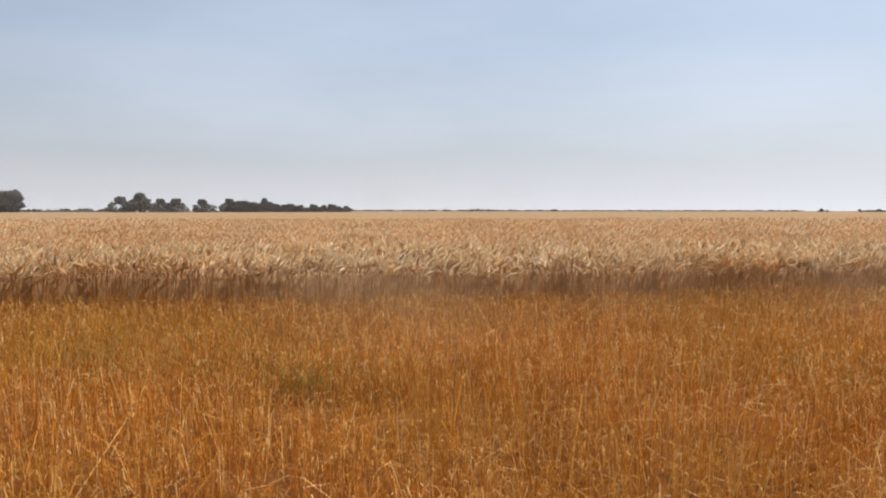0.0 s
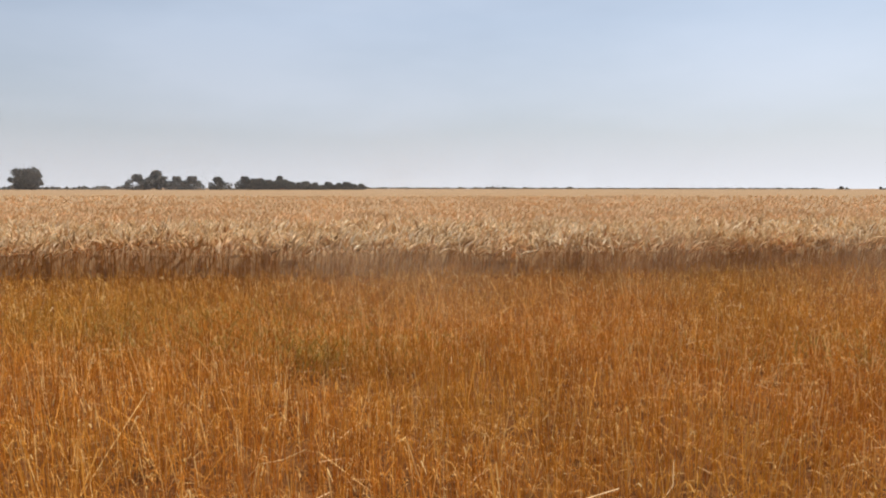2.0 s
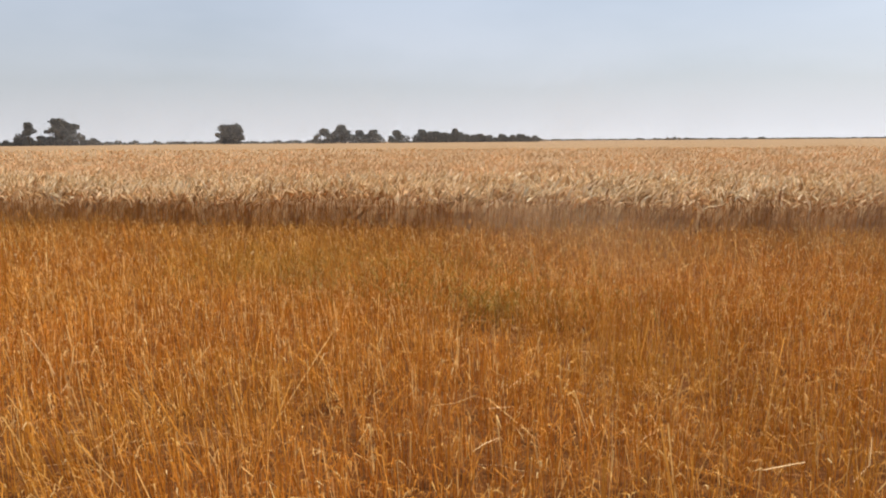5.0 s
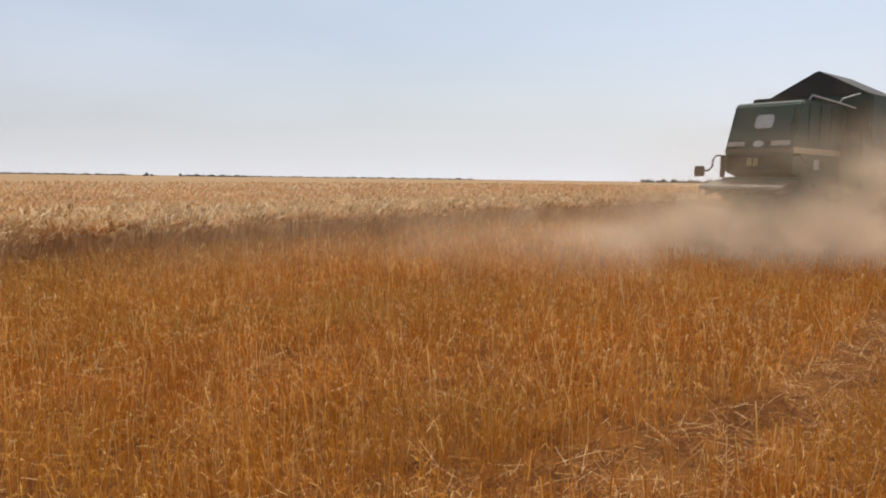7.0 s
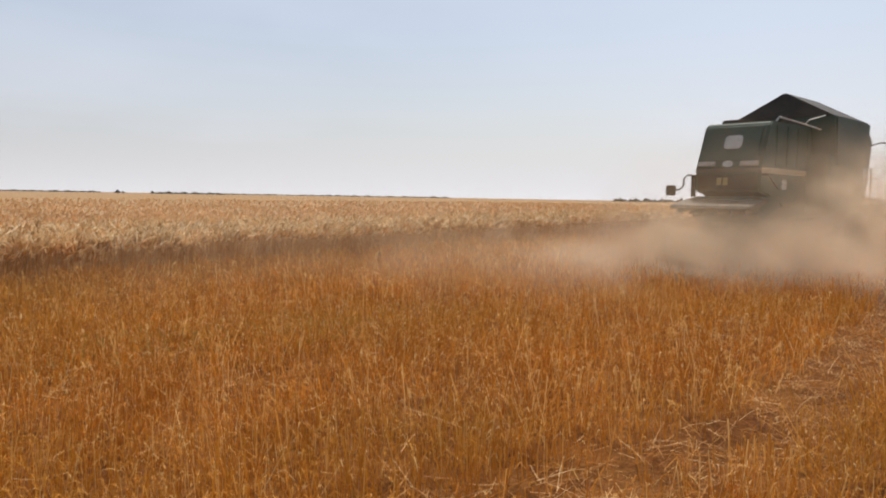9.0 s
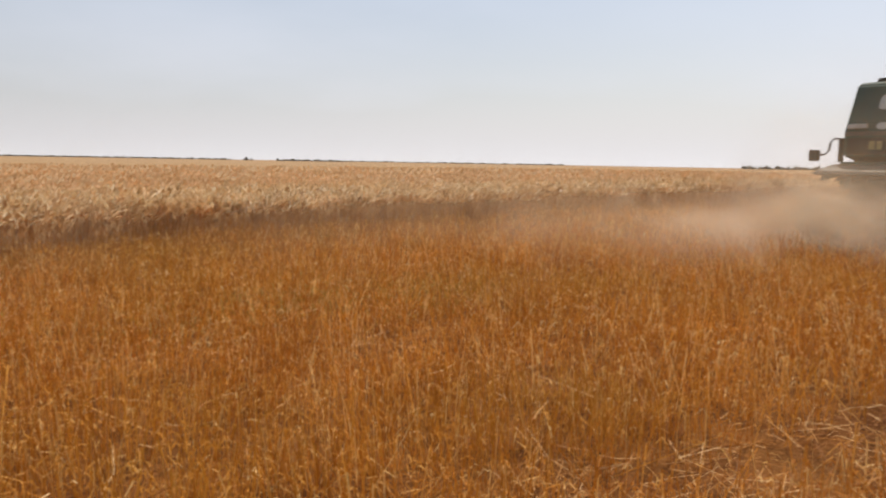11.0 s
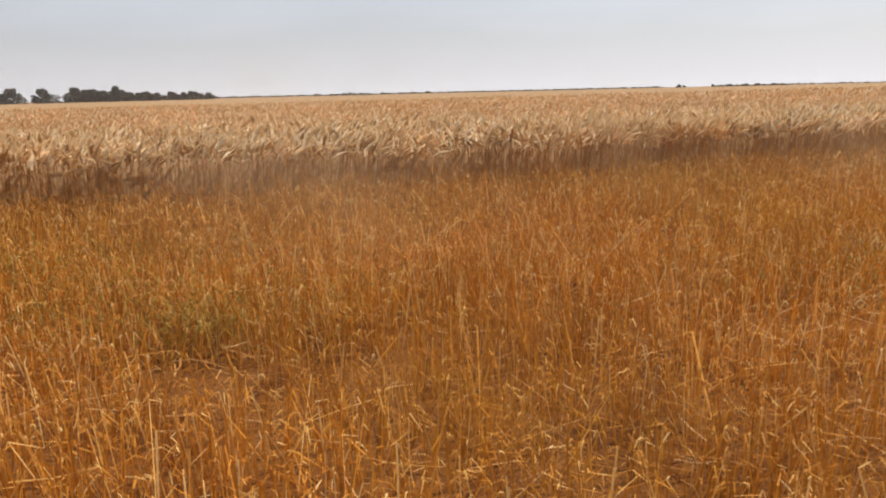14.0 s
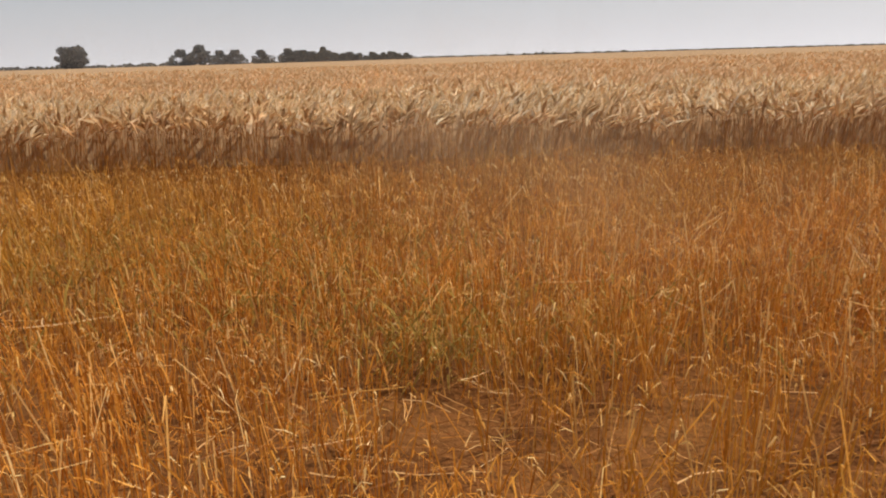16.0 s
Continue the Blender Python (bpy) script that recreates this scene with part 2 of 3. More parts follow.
def quad_mesh(name, verts, quads, mat, smooth=False):
    """One mesh from arrays of vertices and four-cornered faces."""
    me = bpy.data.meshes.new(name)
    nv, nq = len(verts), len(quads)
    me.vertices.add(nv)
    me.vertices.foreach_set("co", np.ascontiguousarray(verts, dtype=np.float32).ravel())
    me.loops.add(nq * 4)
    me.loops.foreach_set("vertex_index", np.ascontiguousarray(quads, dtype=np.int32).ravel())
    me.polygons.add(nq)
    me.polygons.foreach_set("loop_start", np.arange(0, nq * 4, 4, dtype=np.int32))
    me.polygons.foreach_set("use_smooth", np.full(nq, smooth))
    me.update(calc_edges=True)
    me.validate()
    me.materials.append(mat)
    return me


def ribbons(lines, side, width):
    """Strips: lines (n, k, 3), side (n, 3) unit vectors, width (n, k)."""
    n, k, _ = lines.shape
    off = side[:, None, :] * width[:, :, None] * 0.5
    v = np.stack([lines - off, lines + off], axis=2).reshape(-1, 3)
    base = (np.arange(n) * k * 2)[:, None] + (np.arange(k - 1) * 2)[None, :]
    q = np.stack([base, base + 1, base + 3, base + 2], axis=2).reshape(-1, 4)
    return v, q


def spindles(lines, radius, sides=3):
    """Slim closed-looking rods: lines (n, k, 3), radius (n, k)."""
    n, k, _ = lines.shape
    d = lines[:, -1] - lines[:, 0]
    d /= np.linalg.norm(d, axis=1)[:, None] + 1e-9
    ref = np.where(np.abs(d[:, 2:3]) > 0.8, np.array([[1.0, 0, 0]]), np.array([[0, 0, 1.0]]))
    u = np.cross(d, ref)
    u /= np.linalg.norm(u, axis=1)[:, None] + 1e-9
    w = np.cross(d, u)
    a = np.arange(sides) * 2 * np.pi / sides
    ring = u[:, None, :] * np.cos(a)[None, :, None] + w[:, None, :] * np.sin(a)[None, :, None]
    v = (lines[:, :, None, :] + ring[:, None, :, :] * radius[:, :, None, None]).reshape(-1, 3)
    base = (np.arange(n) * k * sides)[:, None, None] + (np.arange(k - 1) * sides)[None, :, None]
    s = np.arange(sides)[None, None, :]
    s2 = (s + 1) % sides
    q = np.stack([base + s, base + s2, base + sides + s2, base + sides + s], axis=3).reshape(-1, 4)
    return v, q


def join(parts):
    vs, qs, o = [], [], 0
    for v, q in parts:
        vs.append(v)
        qs.append(q + o)
        o += len(v)
    return np.concatenate(vs), np.concatenate(qs)


def waves(x, y, s, seed):
    """A cheap smooth field between about -1 and 1."""
    r = np.random.default_rng(seed)
    t = np.zeros_like(x)
    for k in range(5):
        a, p, f = r.uniform(0, 6.28), r.uniform(0, 6.28), (0.6 + 0.5 * k) / s
        t += np.sin((x * math.cos(a) + y * math.sin(a)) * f * 6.28 + p + 0.8 * np.sin((y * math.cos(a) - x * math.sin(a)) * f * 4 + k)) / (1 + 0.5 * k)
    return t / 2.2


def edge_y(x):
    """The line along which the standing wheat begins."""
    return np.interp(x, [-60, -8, 0, 5, 12, 22, 40, 120], [11.0, 11.7, 11.9, 12.5, 13.2, 13.2, 13.4, 15.5]) + 0.16 * np.sin(x * 1.1) + 0.10 * np.sin(x * 2.7 + 1)


def near_walk(x, y):
    """Distance from the stretch of ground that the camera walks over."""
    ax, ay, bx, by = 0.0, 0.0, -0.7, 3.3
    t = np.clip(((x - ax) * (bx - ax) + (y - ay) * (by - ay)) / ((bx - ax) ** 2 + (by - ay) ** 2), 0, 1)
    return np.hypot(x - ax - t * (bx - ax), y - ay - t * (by - ay))


def flattened(x, y):
    """1 where wheels have pressed the stubble flat."""
    ty = np.interp(x, [2.6, 3.5, 4.0, 4.8, 6.1, 8.3, 20.0, 40.0], [2.1, 1.55, 1.3, 1.05, 0.83, 0.6, -0.2, -1.5])
    a = np.exp(-((y - ty) / 0.40) ** 6) * np.clip((x - 2.5) / .5, 0, 1)
    b = np.exp(-((y - 5.55 - 0.05 * x) / 0.30) ** 4) * (waves(x, y, 1.6, 3) > -0.15) * (x > -9) * (x < 9)
    c = np.exp(-(((x - 4.2) / 0.8) ** 2 + ((y - 4.75) / 0.3) ** 2) ** 2) * 0.7
    d = np.exp(-(((x + 0.9) / 0.4) ** 2 + ((y - 5.95) / 0.25) ** 2) ** 2)
    return np.clip(a + b * 0.5 + c + d, 0, 1)


def scatter(count, x0, x1, y0, y1):
    return rng.uniform(x0, x1, count), rng.uniform(y0, y1, count)


def unit_side(n):
    a = rng.uniform(0, np.pi, n)
    return np.stack([np.cos(a), np.sin(a), np.zeros(n)], axis=1)


def stuff(name, parts, mat, label, category, smooth=False):
    v, q = join(parts)
    return tagged(new(name, quad_mesh(name, v, q, mat, smooth)), label, category, kind="stuff")


# ---------------------------------------------------------------- ground
def make_ground():
    xs = np.concatenate([[-3500, -600, -120, -40], np.linspace(-20, 30, 126), [60, 140, 600, 3500]])
    ys = np.concatenate([[-3500, -300, -40], np.linspace(-8, 16, 80), [40, 150, 700, 3500]])
    gx, gy = np.meshgrid(xs, ys)
    gz = 0.03 * waves(gx, gy, 2.0, 11) * ((np.abs(gx) < 40) & (np.abs(gy) < 17))
    v = np.stack([gx, gy, gz], axis=2).reshape(-1, 3)
    w = len(xs)
    i = (np.arange(len(ys) - 1)[:, None] * w + np.arange(w - 1)[None, :]).ravel()
    q = np.stack([i, i + 1, i + 1 + w, i + w], axis=1)
    ob = new("ground", quad_mesh("ground", v, q, M_SOIL, True))
    tagged(ob, "brown field soil strewn with pale straw chaff", "ground", kind="structure")


make_ground()


# ---------------------------------------------------------------- stubble
def make_stubble():
    parts, edge_parts, husks = [], [], []
    zones = [(0.0, 4.5, 480, 1.3), (4.5, 8.0, 340, 1.5), (8.0, 14.0, 200, 1.9), (14.0, 28.0, 45, 3.6), (28.0, 70.0, 8, 8.0)]
    for r0, r1, dens, wide in zones:
        x0, x1, y0, y1 = max(-26, -r1 - 1), r1 + 1, max(-12 if r1 < 20 else -25, -r1 - 1), min(16, r1 + 4)
        x, y = scatter(int(dens * (x1 - x0) * (y1 - y0)), x0, x1, y0, y1)
        d = near_walk(x, y)
        keep = (d >= r0) & (d < r1) & (y < edge_y(x) + 0.15)
        keep &= rng.uniform(0, 1, len(x)) > 0.985 * flattened(x, y)
        keep &= rng.uniform(0, 1, len(x)) < 0.74 + 0.55 * waves(x, y, 0.8, 5)
        keep &= (x > -2) | (y > -4) if r0 > 4 else keep
        x, y = x[keep], y[keep]
        n = len(x)
        h = np.clip(rng.normal(0.30, 0.055 if r1 < 5 else 0.075, n) + 0.04 * waves(x, y, 2.5, 21), 0.12, 0.47)
        h = np.where(rng.uniform(0, 1, n) < 0.06, h * 1.35, h)
        lean = rng.normal(0, 0.15 if r1 < 5 else 0.24, (n, 2)) + np.stack([0.05 * waves(x, y, 1.7, 8), 0.05 * waves(x, y, 1.7, 9)], axis=1)
        strong = rng.uniform(0, 1, n) < 0.10
        lean[strong] *= 4.5
        # more stems lean over near the start of the walk
        slant = np.exp(-(((x + 2.6) / 1.1) ** 2 + ((y - 2.6) / 1.3) ** 2))
        lean[:, 0] -= 0.35 * slant * rng.uniform(0.3, 1.2, n)
        p0 = np.stack([x, y, np.full(n, -0.03)], axis=1)
        tip = np.stack([x + lean[:, 0] * h, y + lean[:, 1] * h, h], axis=1)
        mid = (p0 + tip) * 0.5 + np.stack([rng.normal(0, .006, n), rng.normal(0, .006, n), np.zeros(n)], axis=1)
        bend = rng.uniform(0, 1, n) < 0.4
        ang = rng.uniform(0, 6.28, n)
        ln = rng.uniform(0.03, 0.11, n) * bend + 0.012 * ~bend
        drop = rng.uniform(-0.8, 0.35, n)
        end = tip + np.stack([np.cos(ang) * ln, np.sin(ang) * ln, drop * ln], axis=1)
        w0 = rng.uniform(.0035, .006, n) * wide
        width = np.stack([w0, w0 * .9, w0 * .85, w0 * .45], axis=1)
        lines, sides = np.stack([p0, mid, tip, end], axis=1), unit_side(n)
        # towards the uncut crop the stubble is browner
        brown = rng.uniform(0, 1, n) < np.clip((y - edge_y(x) + 4.2) / 3.6, 0.04, 0.9)
        parts.append(ribbons(lines[~brown], sides[~brown], width[~brown]))
        edge_parts.append(ribbons(lines[brown], sides[brown], width[brown]))
    # dead leaf blades and broken sheaths hanging on the stems
    for count, reach0, reach1, size in ((90000, 0, 5.5, 1.15), (70000, 5.5, 12, 1.7), (16000, 12, 24, 3.2)):
        x, y = scatter(count, -reach1 - 1, reach1 + 1, max(-5, -reach1), min(15, reach1 + 4))
        d = near_walk(x, y)
        keep = (d >= reach0) & (d < reach1) & (y < edge_y(x)) & (rng.uniform(0, 1, len(x)) > .97 * flattened(x, y))
        x, y = x[keep], y[keep]
        n = len(x)
        a = rng.uniform(0, 6.28, n)
        ln = rng.uniform(.025, .09, n) * size
        z = rng.uniform(.14, .33, n) + 0.04 * waves(x, y, 2.5, 21)
        p0 = np.stack([x, y, z], axis=1)
        p1 = p0 + np.stack([np.cos(a) * ln * .5, np.sin(a) * ln * .5, ln * rng.uniform(-.2, .6, n)], axis=1)
        p2 = p1 + np.stack([np.cos(a) * ln * .5, np.sin(a) * ln * .5, -ln * rng.uniform(.1, .8, n)], axis=1)
        w0 = rng.uniform(.003, .0065, n) * size
        lines, sides, width = np.stack([p0, p1, p2], axis=1), unit_side(n), np.stack([w0 * .7, w0, w0 * .3], axis=1)
        pale = (rng.uniform(0, 1, n) < .13) & (z > .2)
        parts.append(ribbons(lines[~pale], sides[~pale], width[~pale]))
        husks.append(ribbons(lines[pale], sides[pale], width[pale]))
    # curled pale husks and broken tops that catch the light over the stubble
    for count, reach0, reach1, size in ((5000, 0, 5.5, .7), (24000, 5.5, 12, 1.0)):
        x, y = scatter(count, -reach1 - 1, reach1 + 1, max(-5, -reach1), min(15, reach1 + 4))
        d = near_walk(x, y)
        keep = (d >= reach0) & (d < reach1) & (y < edge_y(x) - .3) & (rng.uniform(0, 1, len(x)) < .55 + .6 * waves(x, y, 1.3, 71))
        x, y = x[keep], y[keep]
        n = len(x)
        a = rng.uniform(0, 6.28, n)
        ln = rng.uniform(.03, .075, n) * size
        z = rng.uniform(.24, .36, n) + 0.04 * waves(x, y, 2.5, 21)
        p0 = np.stack([x, y, z - ln * .5], axis=1)
        p1 = np.stack([x, y, z], axis=1)
        p2 = p1 + np.stack([np.cos(a) * ln * .45, np.sin(a) * ln * .45, ln * .12], axis=1)
        p3 = p2 + np.stack([np.cos(a) * ln * .35, np.sin(a) * ln * .35, -ln * .45], axis=1)
        w0 = rng.uniform(.006, .011, n) * size
        husks.append(ribbons(np.stack([p0, p1, p2, p3], axis=1), unit_side(n), np.stack([w0 * .5, w0, w0 * .9, w0 * .3], axis=1)))
    stuff("stubble", parts, M_STUBBLE, "tall golden-orange cereal stubble standing in soil", "stubble")
    stuff("crop_edge_stubble", edge_parts, M_EDGE_STUBBLE, "browner cereal stubble standing beside the uncut wheat", "stubble")
    stuff("leaf_husks", husks, M_HUSK, "pale curled leaf husks hanging on the stubble", "husks")


def make_loose_straw():
    parts = []
    for count, only_flat, x0, x1, y0, y1, zmax, wide in ((125000, True, -9, 16, -2.5, 8, 0.11, 1.15), (32000, False, -9, 16, -3, 11.5, 0.2, 1.0), (16000, True, 12, 40, -6, 3, 0.07, 2.5)):
        x, y = scatter(count, x0, x1, y0, y1)
        keep = y < edge_y(x)
        fl = flattened(x, y)
        if only_flat:
            keep &= rng.uniform(0, 1, len(x)) < fl ** 1.2 * (0.55 + 0.75 * waves(x, y, 0.6, 31)) * (1 - .75 * np.exp(-(((x + 0.9) / 0.35) ** 2 + ((y - 5.95) / 0.22) ** 2) ** 2))
        else:
            keep &= rng.uniform(0, 1, len(x)) < 0.25 + 0.6 * np.clip(waves(x, y, 1.8, 15), 0, 1)
        x, y = x[keep], y[keep]
        n = len(x)
        a = rng.uniform(0, 6.28, n)
        if only_flat:
            a = np.where(rng.uniform(0, 1, n) < .6, rng.normal(0.1, 0.7, n), a)
        ln = np.where(rng.uniform(0, 1, n) < (.12 if only_flat else .03), rng.uniform(.3, .5, n), rng.uniform(.08, .28, n))
        z = rng.uniform(0.01, zmax, n) if only_flat else rng.uniform(.04, .27, n)
        tilt = rng.normal(0, .2, n) if only_flat else rng.normal(0, .22, n)
        d = np.stack([np.cos(a) * np.cos(tilt), np.sin(a) * np.cos(tilt), np.sin(tilt)], axis=1)
        c = np.stack([x, y, z + 0.5 * ln * np.abs(np.sin(tilt))], axis=1)
        bow = np.stack([-np.sin(a), np.cos(a), rng.uniform(-.4, .8, n)], axis=1) * (ln * rng.normal(0, .05, n))[:, None]
        line = np.stack([c - d * ln[:, None] / 2, c + bow, c + d * ln[:, None] / 2], axis=1)
        w0 = rng.uniform(.0028, .005, n) * wide
        side = np.cross(d, np.stack([rng.normal(0, .6, n), rng.normal(0, .6, n), np.ones(n)], axis=1))
        side /= np.linalg.norm(side, axis=1)[:, None]
        parts.append(ribbons(line, side, np.stack([w0, w0, w0 * .8], axis=1)))
    # single long straws lying across the tops of the stubble, mostly along the rows
    x, y = scatter(120, -6, 10, 3.6, 10.0)
    n = len(x)
    a, tilt, ln = rng.normal(0.12, .35, n), rng.normal(0, .10, n), rng.uniform(.16, .42, n)
    d = np.stack([np.cos(a) * np.cos(tilt), np.sin(a) * np.cos(tilt), np.sin(tilt)], axis=1)
    c = np.stack([x, y, rng.uniform(.16, .29, n)], axis=1)
    line = np.stack([c - d * ln[:, None] / 2, c + np.stack([np.zeros(n), np.zeros(n), rng.normal(0, .012, n)], axis=1), c + d * ln[:, None] / 2], axis=1)
    w0 = rng.uniform(.002, .0032, n)
    straws = [spindles(line, np.stack([w0, w0, w0 * .7], axis=1), 4)]
    stuff("long_straw", straws, M_HUSK, "long pale straws lying across the stubble tops", "straw")
    stuff("loose_straw", parts, M_LOOSE, "loose pale straw lying flattened along wheel tracks", "straw")


def make_weeds():
    parts = []
    for cx, cy, rx, ry, count in ((-1.25, 6.9, 1.2, 0.8, 650), (-2.5, 7.9, 2.0, 1.1, 1700), (-0.9, 6.35, .35, .22, 260), (3.9, 6.3, 1.8, .6, 600), (5.4, 5.6, 1.2, .6, 400), (1.2, 7.1, .7, .4, 110), (-0.2, 6.6, .5, .4, 110)):
        x, y = rng.normal(cx, rx * .6, count), rng.normal(cy, ry * .6, count)
        n = count
        a = rng.uniform(0, 6.28, n)
        ln = rng.uniform(.06, .16, n)
        z = rng.uniform(.02, .27, n)
        p0 = np.stack([x, y, z], axis=1)
        p1 = p0 + np.stack([np.cos(a) * ln * .4, np.sin(a) * ln * .4, ln * .6], axis=1)
        p2 = p1 + np.stack([np.cos(a) * ln * .6, np.sin(a) * ln * .6, ln * rng.uniform(-.4, .4, n)], axis=1)
        w0 = rng.uniform(.006, .014, n)
        parts.append(ribbons(np.stack([p0, p1, p2], axis=1), unit_side(n), np.stack([w0 * .5, w0, w0 * .2], axis=1)))
    stuff("weeds", parts, M_WEED, "drying grey-green weeds growing among the stubble", "weeds")


# ---------------------------------------------------------------- standing wheat
def make_wheat():
    stems, ears, far_ears = [], [], []
    # depth behind the edge, ears per square metre, how much of the stem is built, widening
    bands = [(0.0, 0.9, 250, 1.0, 1.35), (0.9, 2.5, 95, .9, 1.65), (2.5, 6.0, 36, .4, 1.95), (6.0, 14.0, 26, .3, 2.1), (14.0, 34.0, 9, .15, 2.2), (34.0, 70.0, 3, .12, 2.6)]
    for d0, d1, dens, built, wide in bands:
        far = 60 if d1 < 3 else 75 if d1 < 8 else 110 if d1 < 40 else 160
        near = -14 if d1 < 3 else -20 if d1 < 8 else -40 if d1 < 40 else -80
        u, v = scatter(int(dens * (far - near) * (d1 - d0)), near, far, d0, d1)
        thin = np.clip(14.0 / np.maximum(np.abs(u), 14.0), 0.2, 1) ** 1.4
        keep = rng.uniform(0, 1, len(u)) < thin * (0.85 + 0.25 * waves(u, v, 1.2, 41))
        u, v = u[keep], v[keep]
        n = len(u)
        grow = wide / np.clip(14.0 / np.maximum(np.abs(u), 14.0), 0.2, 1) ** .7
        x, y = u, edge_y(u) + v
        top = np.clip(rng.normal(0.69, 0.035, n) + 0.05 * waves(x, y, 3.5, 44) + 0.03 * waves(x, y, 11, 45) + (0.05 * waves(x, y, .8, 48) if d1 < 8 else 0), .42, .9)
        if d0 == 0:
            top -= 0.13 * rng.uniform(0, 1, n) ** 2 * np.exp(-v / .45)
        # stems lean a little with the wind, and each patch leans its own way
        wind = np.stack([0.05 + 0.10 * waves(x, y, 2.4, 46), -0.03 + 0.13 * waves(x, y, 2.9, 47)], axis=1) + rng.normal(0, .09, (n, 2))
        z0 = top * (1 - built) - 0.02
        p0 = np.stack([x, y, z0], axis=1)
        p2 = np.stack([x + wind[:, 0] * top, y + wind[:, 1] * top, top], axis=1)
        p1 = p0 * .5 + p2 * .5 - np.stack([wind[:, 0] * .08, wind[:, 1] * .08, np.zeros(n)], axis=1)
        w0 = rng.uniform(.003, .0045, n) * grow
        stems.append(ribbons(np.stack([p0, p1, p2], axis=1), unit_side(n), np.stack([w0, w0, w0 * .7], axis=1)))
        if d0 == 0:
            # in the outermost rows only some of the stems carry a full ear
            carry = rng.uniform(0, 1, n) < .7
            x, y, p2, wind, grow, n = x[carry], y[carry], p2[carry], wind[carry], grow[carry], int(carry.sum())
            p0 = p0[carry]
        # ears nod over
        a = np.arctan2(wind[:, 1], wind[:, 0]) + rng.normal(0, .7, n)
        nod = rng.uniform(.1, 1.1, n)
        ln = rng.uniform(.10, .17, n) * np.sqrt(grow) * (1.2 if d1 < 8 else 1.0)
        dirn = np.stack([np.cos(a) * np.sin(nod), np.sin(a) * np.sin(nod), np.cos(nod)], axis=1)
        sag = np.stack([np.cos(a) * .3, np.sin(a) * .3, -.25 * nod], axis=1)
        e1 = p2 + dirn * (ln * .5)[:, None]
        e2 = e1 + (dirn + sag) * (ln * .55)[:, None]
        rad = rng.uniform(.009, .014, n) * grow * (1.3 if d1 < 8 else 1.0)
        (ears if d1 < 8 else far_ears).append(spindles(np.stack([p2, e1, e2], axis=1), np.stack([rad * .5, rad, rad * .35], axis=1)))
        if d1 <= 6:
            # awns: a pale brush on every ear
            for spread, amount in ((.16, 1.0), (.34, .8), (.34, .5)):
                k = int(n * amount)
                pick = rng.permutation(n)[:k]
                tipn = e2[pick] + (dirn[pick] + sag[pick] * 1.3 + rng.normal(0, spread, (k, 3))) * rng.uniform(.05, .12, k)[:, None]
                ears.append(ribbons(np.stack([e1[pick], e2[pick] * .6 + tipn * .4, tipn], axis=1), unit_side(k), np.stack([np.full(k, .012) * wide, np.full(k, .009) * wide, np.full(k, .003)], axis=1)))
        if d0 < 2:
            # withered leaves on the outer stems
            k = int(n * .6)
            pick = rng.permutation(n)[:k]
            s = rng.uniform(.2, .8, k)[:, None]
            b0 = p0[pick] * (1 - s) + p2[pick] * s
            an = rng.uniform(0, 6.28, k)
            l2 = rng.uniform(.08, .2, k)
            b1 = b0 + np.stack([np.cos(an) * l2 * .5, np.sin(an) * l2 * .5, l2 * .25], axis=1)
            b2 = b1 + np.stack([np.cos(an) * l2 * .4, np.sin(an) * l2 * .4, -l2 * .5], axis=1)
            stems.append(ribbons(np.stack([b0, b1, b2], axis=1), unit_side(k), np.stack([np.full(k, .005), np.full(k, .008), np.full(k, .002)], axis=1)))
    stuff("shade_toned_wheat_stems", stems, M_STEM, "dry brown stems of uncut ripe wheat, darkened for the crop's shade", "wheat")
    stuff("far_wheat_ears", far_ears, M_FAR_EAR, "even tan wheat ears deeper in the crop", "wheat")
    stuff("wheat_ears", ears, M_EAR, "pale ripe wheat ears nodding above dry stems", "wheat")
    # the closed crop further in, seen as one surface
    us = np.concatenate([[-900, -350, -120, -60], np.linspace(-30, 60, 181), [90, 160, 400, 1200]])
    vs = np.concatenate([[1.75], np.linspace(1.9, 16, 57), [20, 25, 32, 42, 60, 90, 150, 300, 600, 1100]])
    gu, gv = np.meshgrid(us, vs)
    gy = np.interp(gu, [-60, -8, 0, 5, 12, 22, 40, 120], [11.0, 11.7, 11.9, 12.5, 13.2, 13.2, 13.4, 15.5]) + gv
    gz = 0.42 + 0.27 * np.clip((gv - 2) / 16, 0, 1) + 0.045 * waves(gu, gy, 0.9, 51) + 0.05 * waves(gu, gy, 4.0, 52)
    gz[0, :] = 0.0
    v = np.stack([gu, gy, gz], axis=2).reshape(-1, 3)
    w = len(us)
    i = (np.arange(len(vs) - 1)[:, None] * w + np.arange(w - 1)[None, :]).ravel()
    q = np.stack([i, i + 1, i + 1 + w, i + w], axis=1)
    stuff("wheat_crop", [(v, q)], M_CANOPY, "wide uncut golden wheat crop reaching the horizon", "wheat", True)


make_stubble()
make_loose_straw()
make_weeds()
make_wheat()


# ---------------------------------------------------------------- trees
def part(name, bm_or_mesh, mat, parent, label=""):
    if isinstance(bm_or_mesh, bmesh.types.BMesh):
        me = bpy.data.meshes.new(name)
        bm_or_mesh.to_mesh(me)
        bm_or_mesh.free()
        me.materials.append(mat)
    else:
        me = bm_or_mesh
    ob = new(name, me)
    ob.parent = parent
    if label:
        ob["label"] = label
    return ob


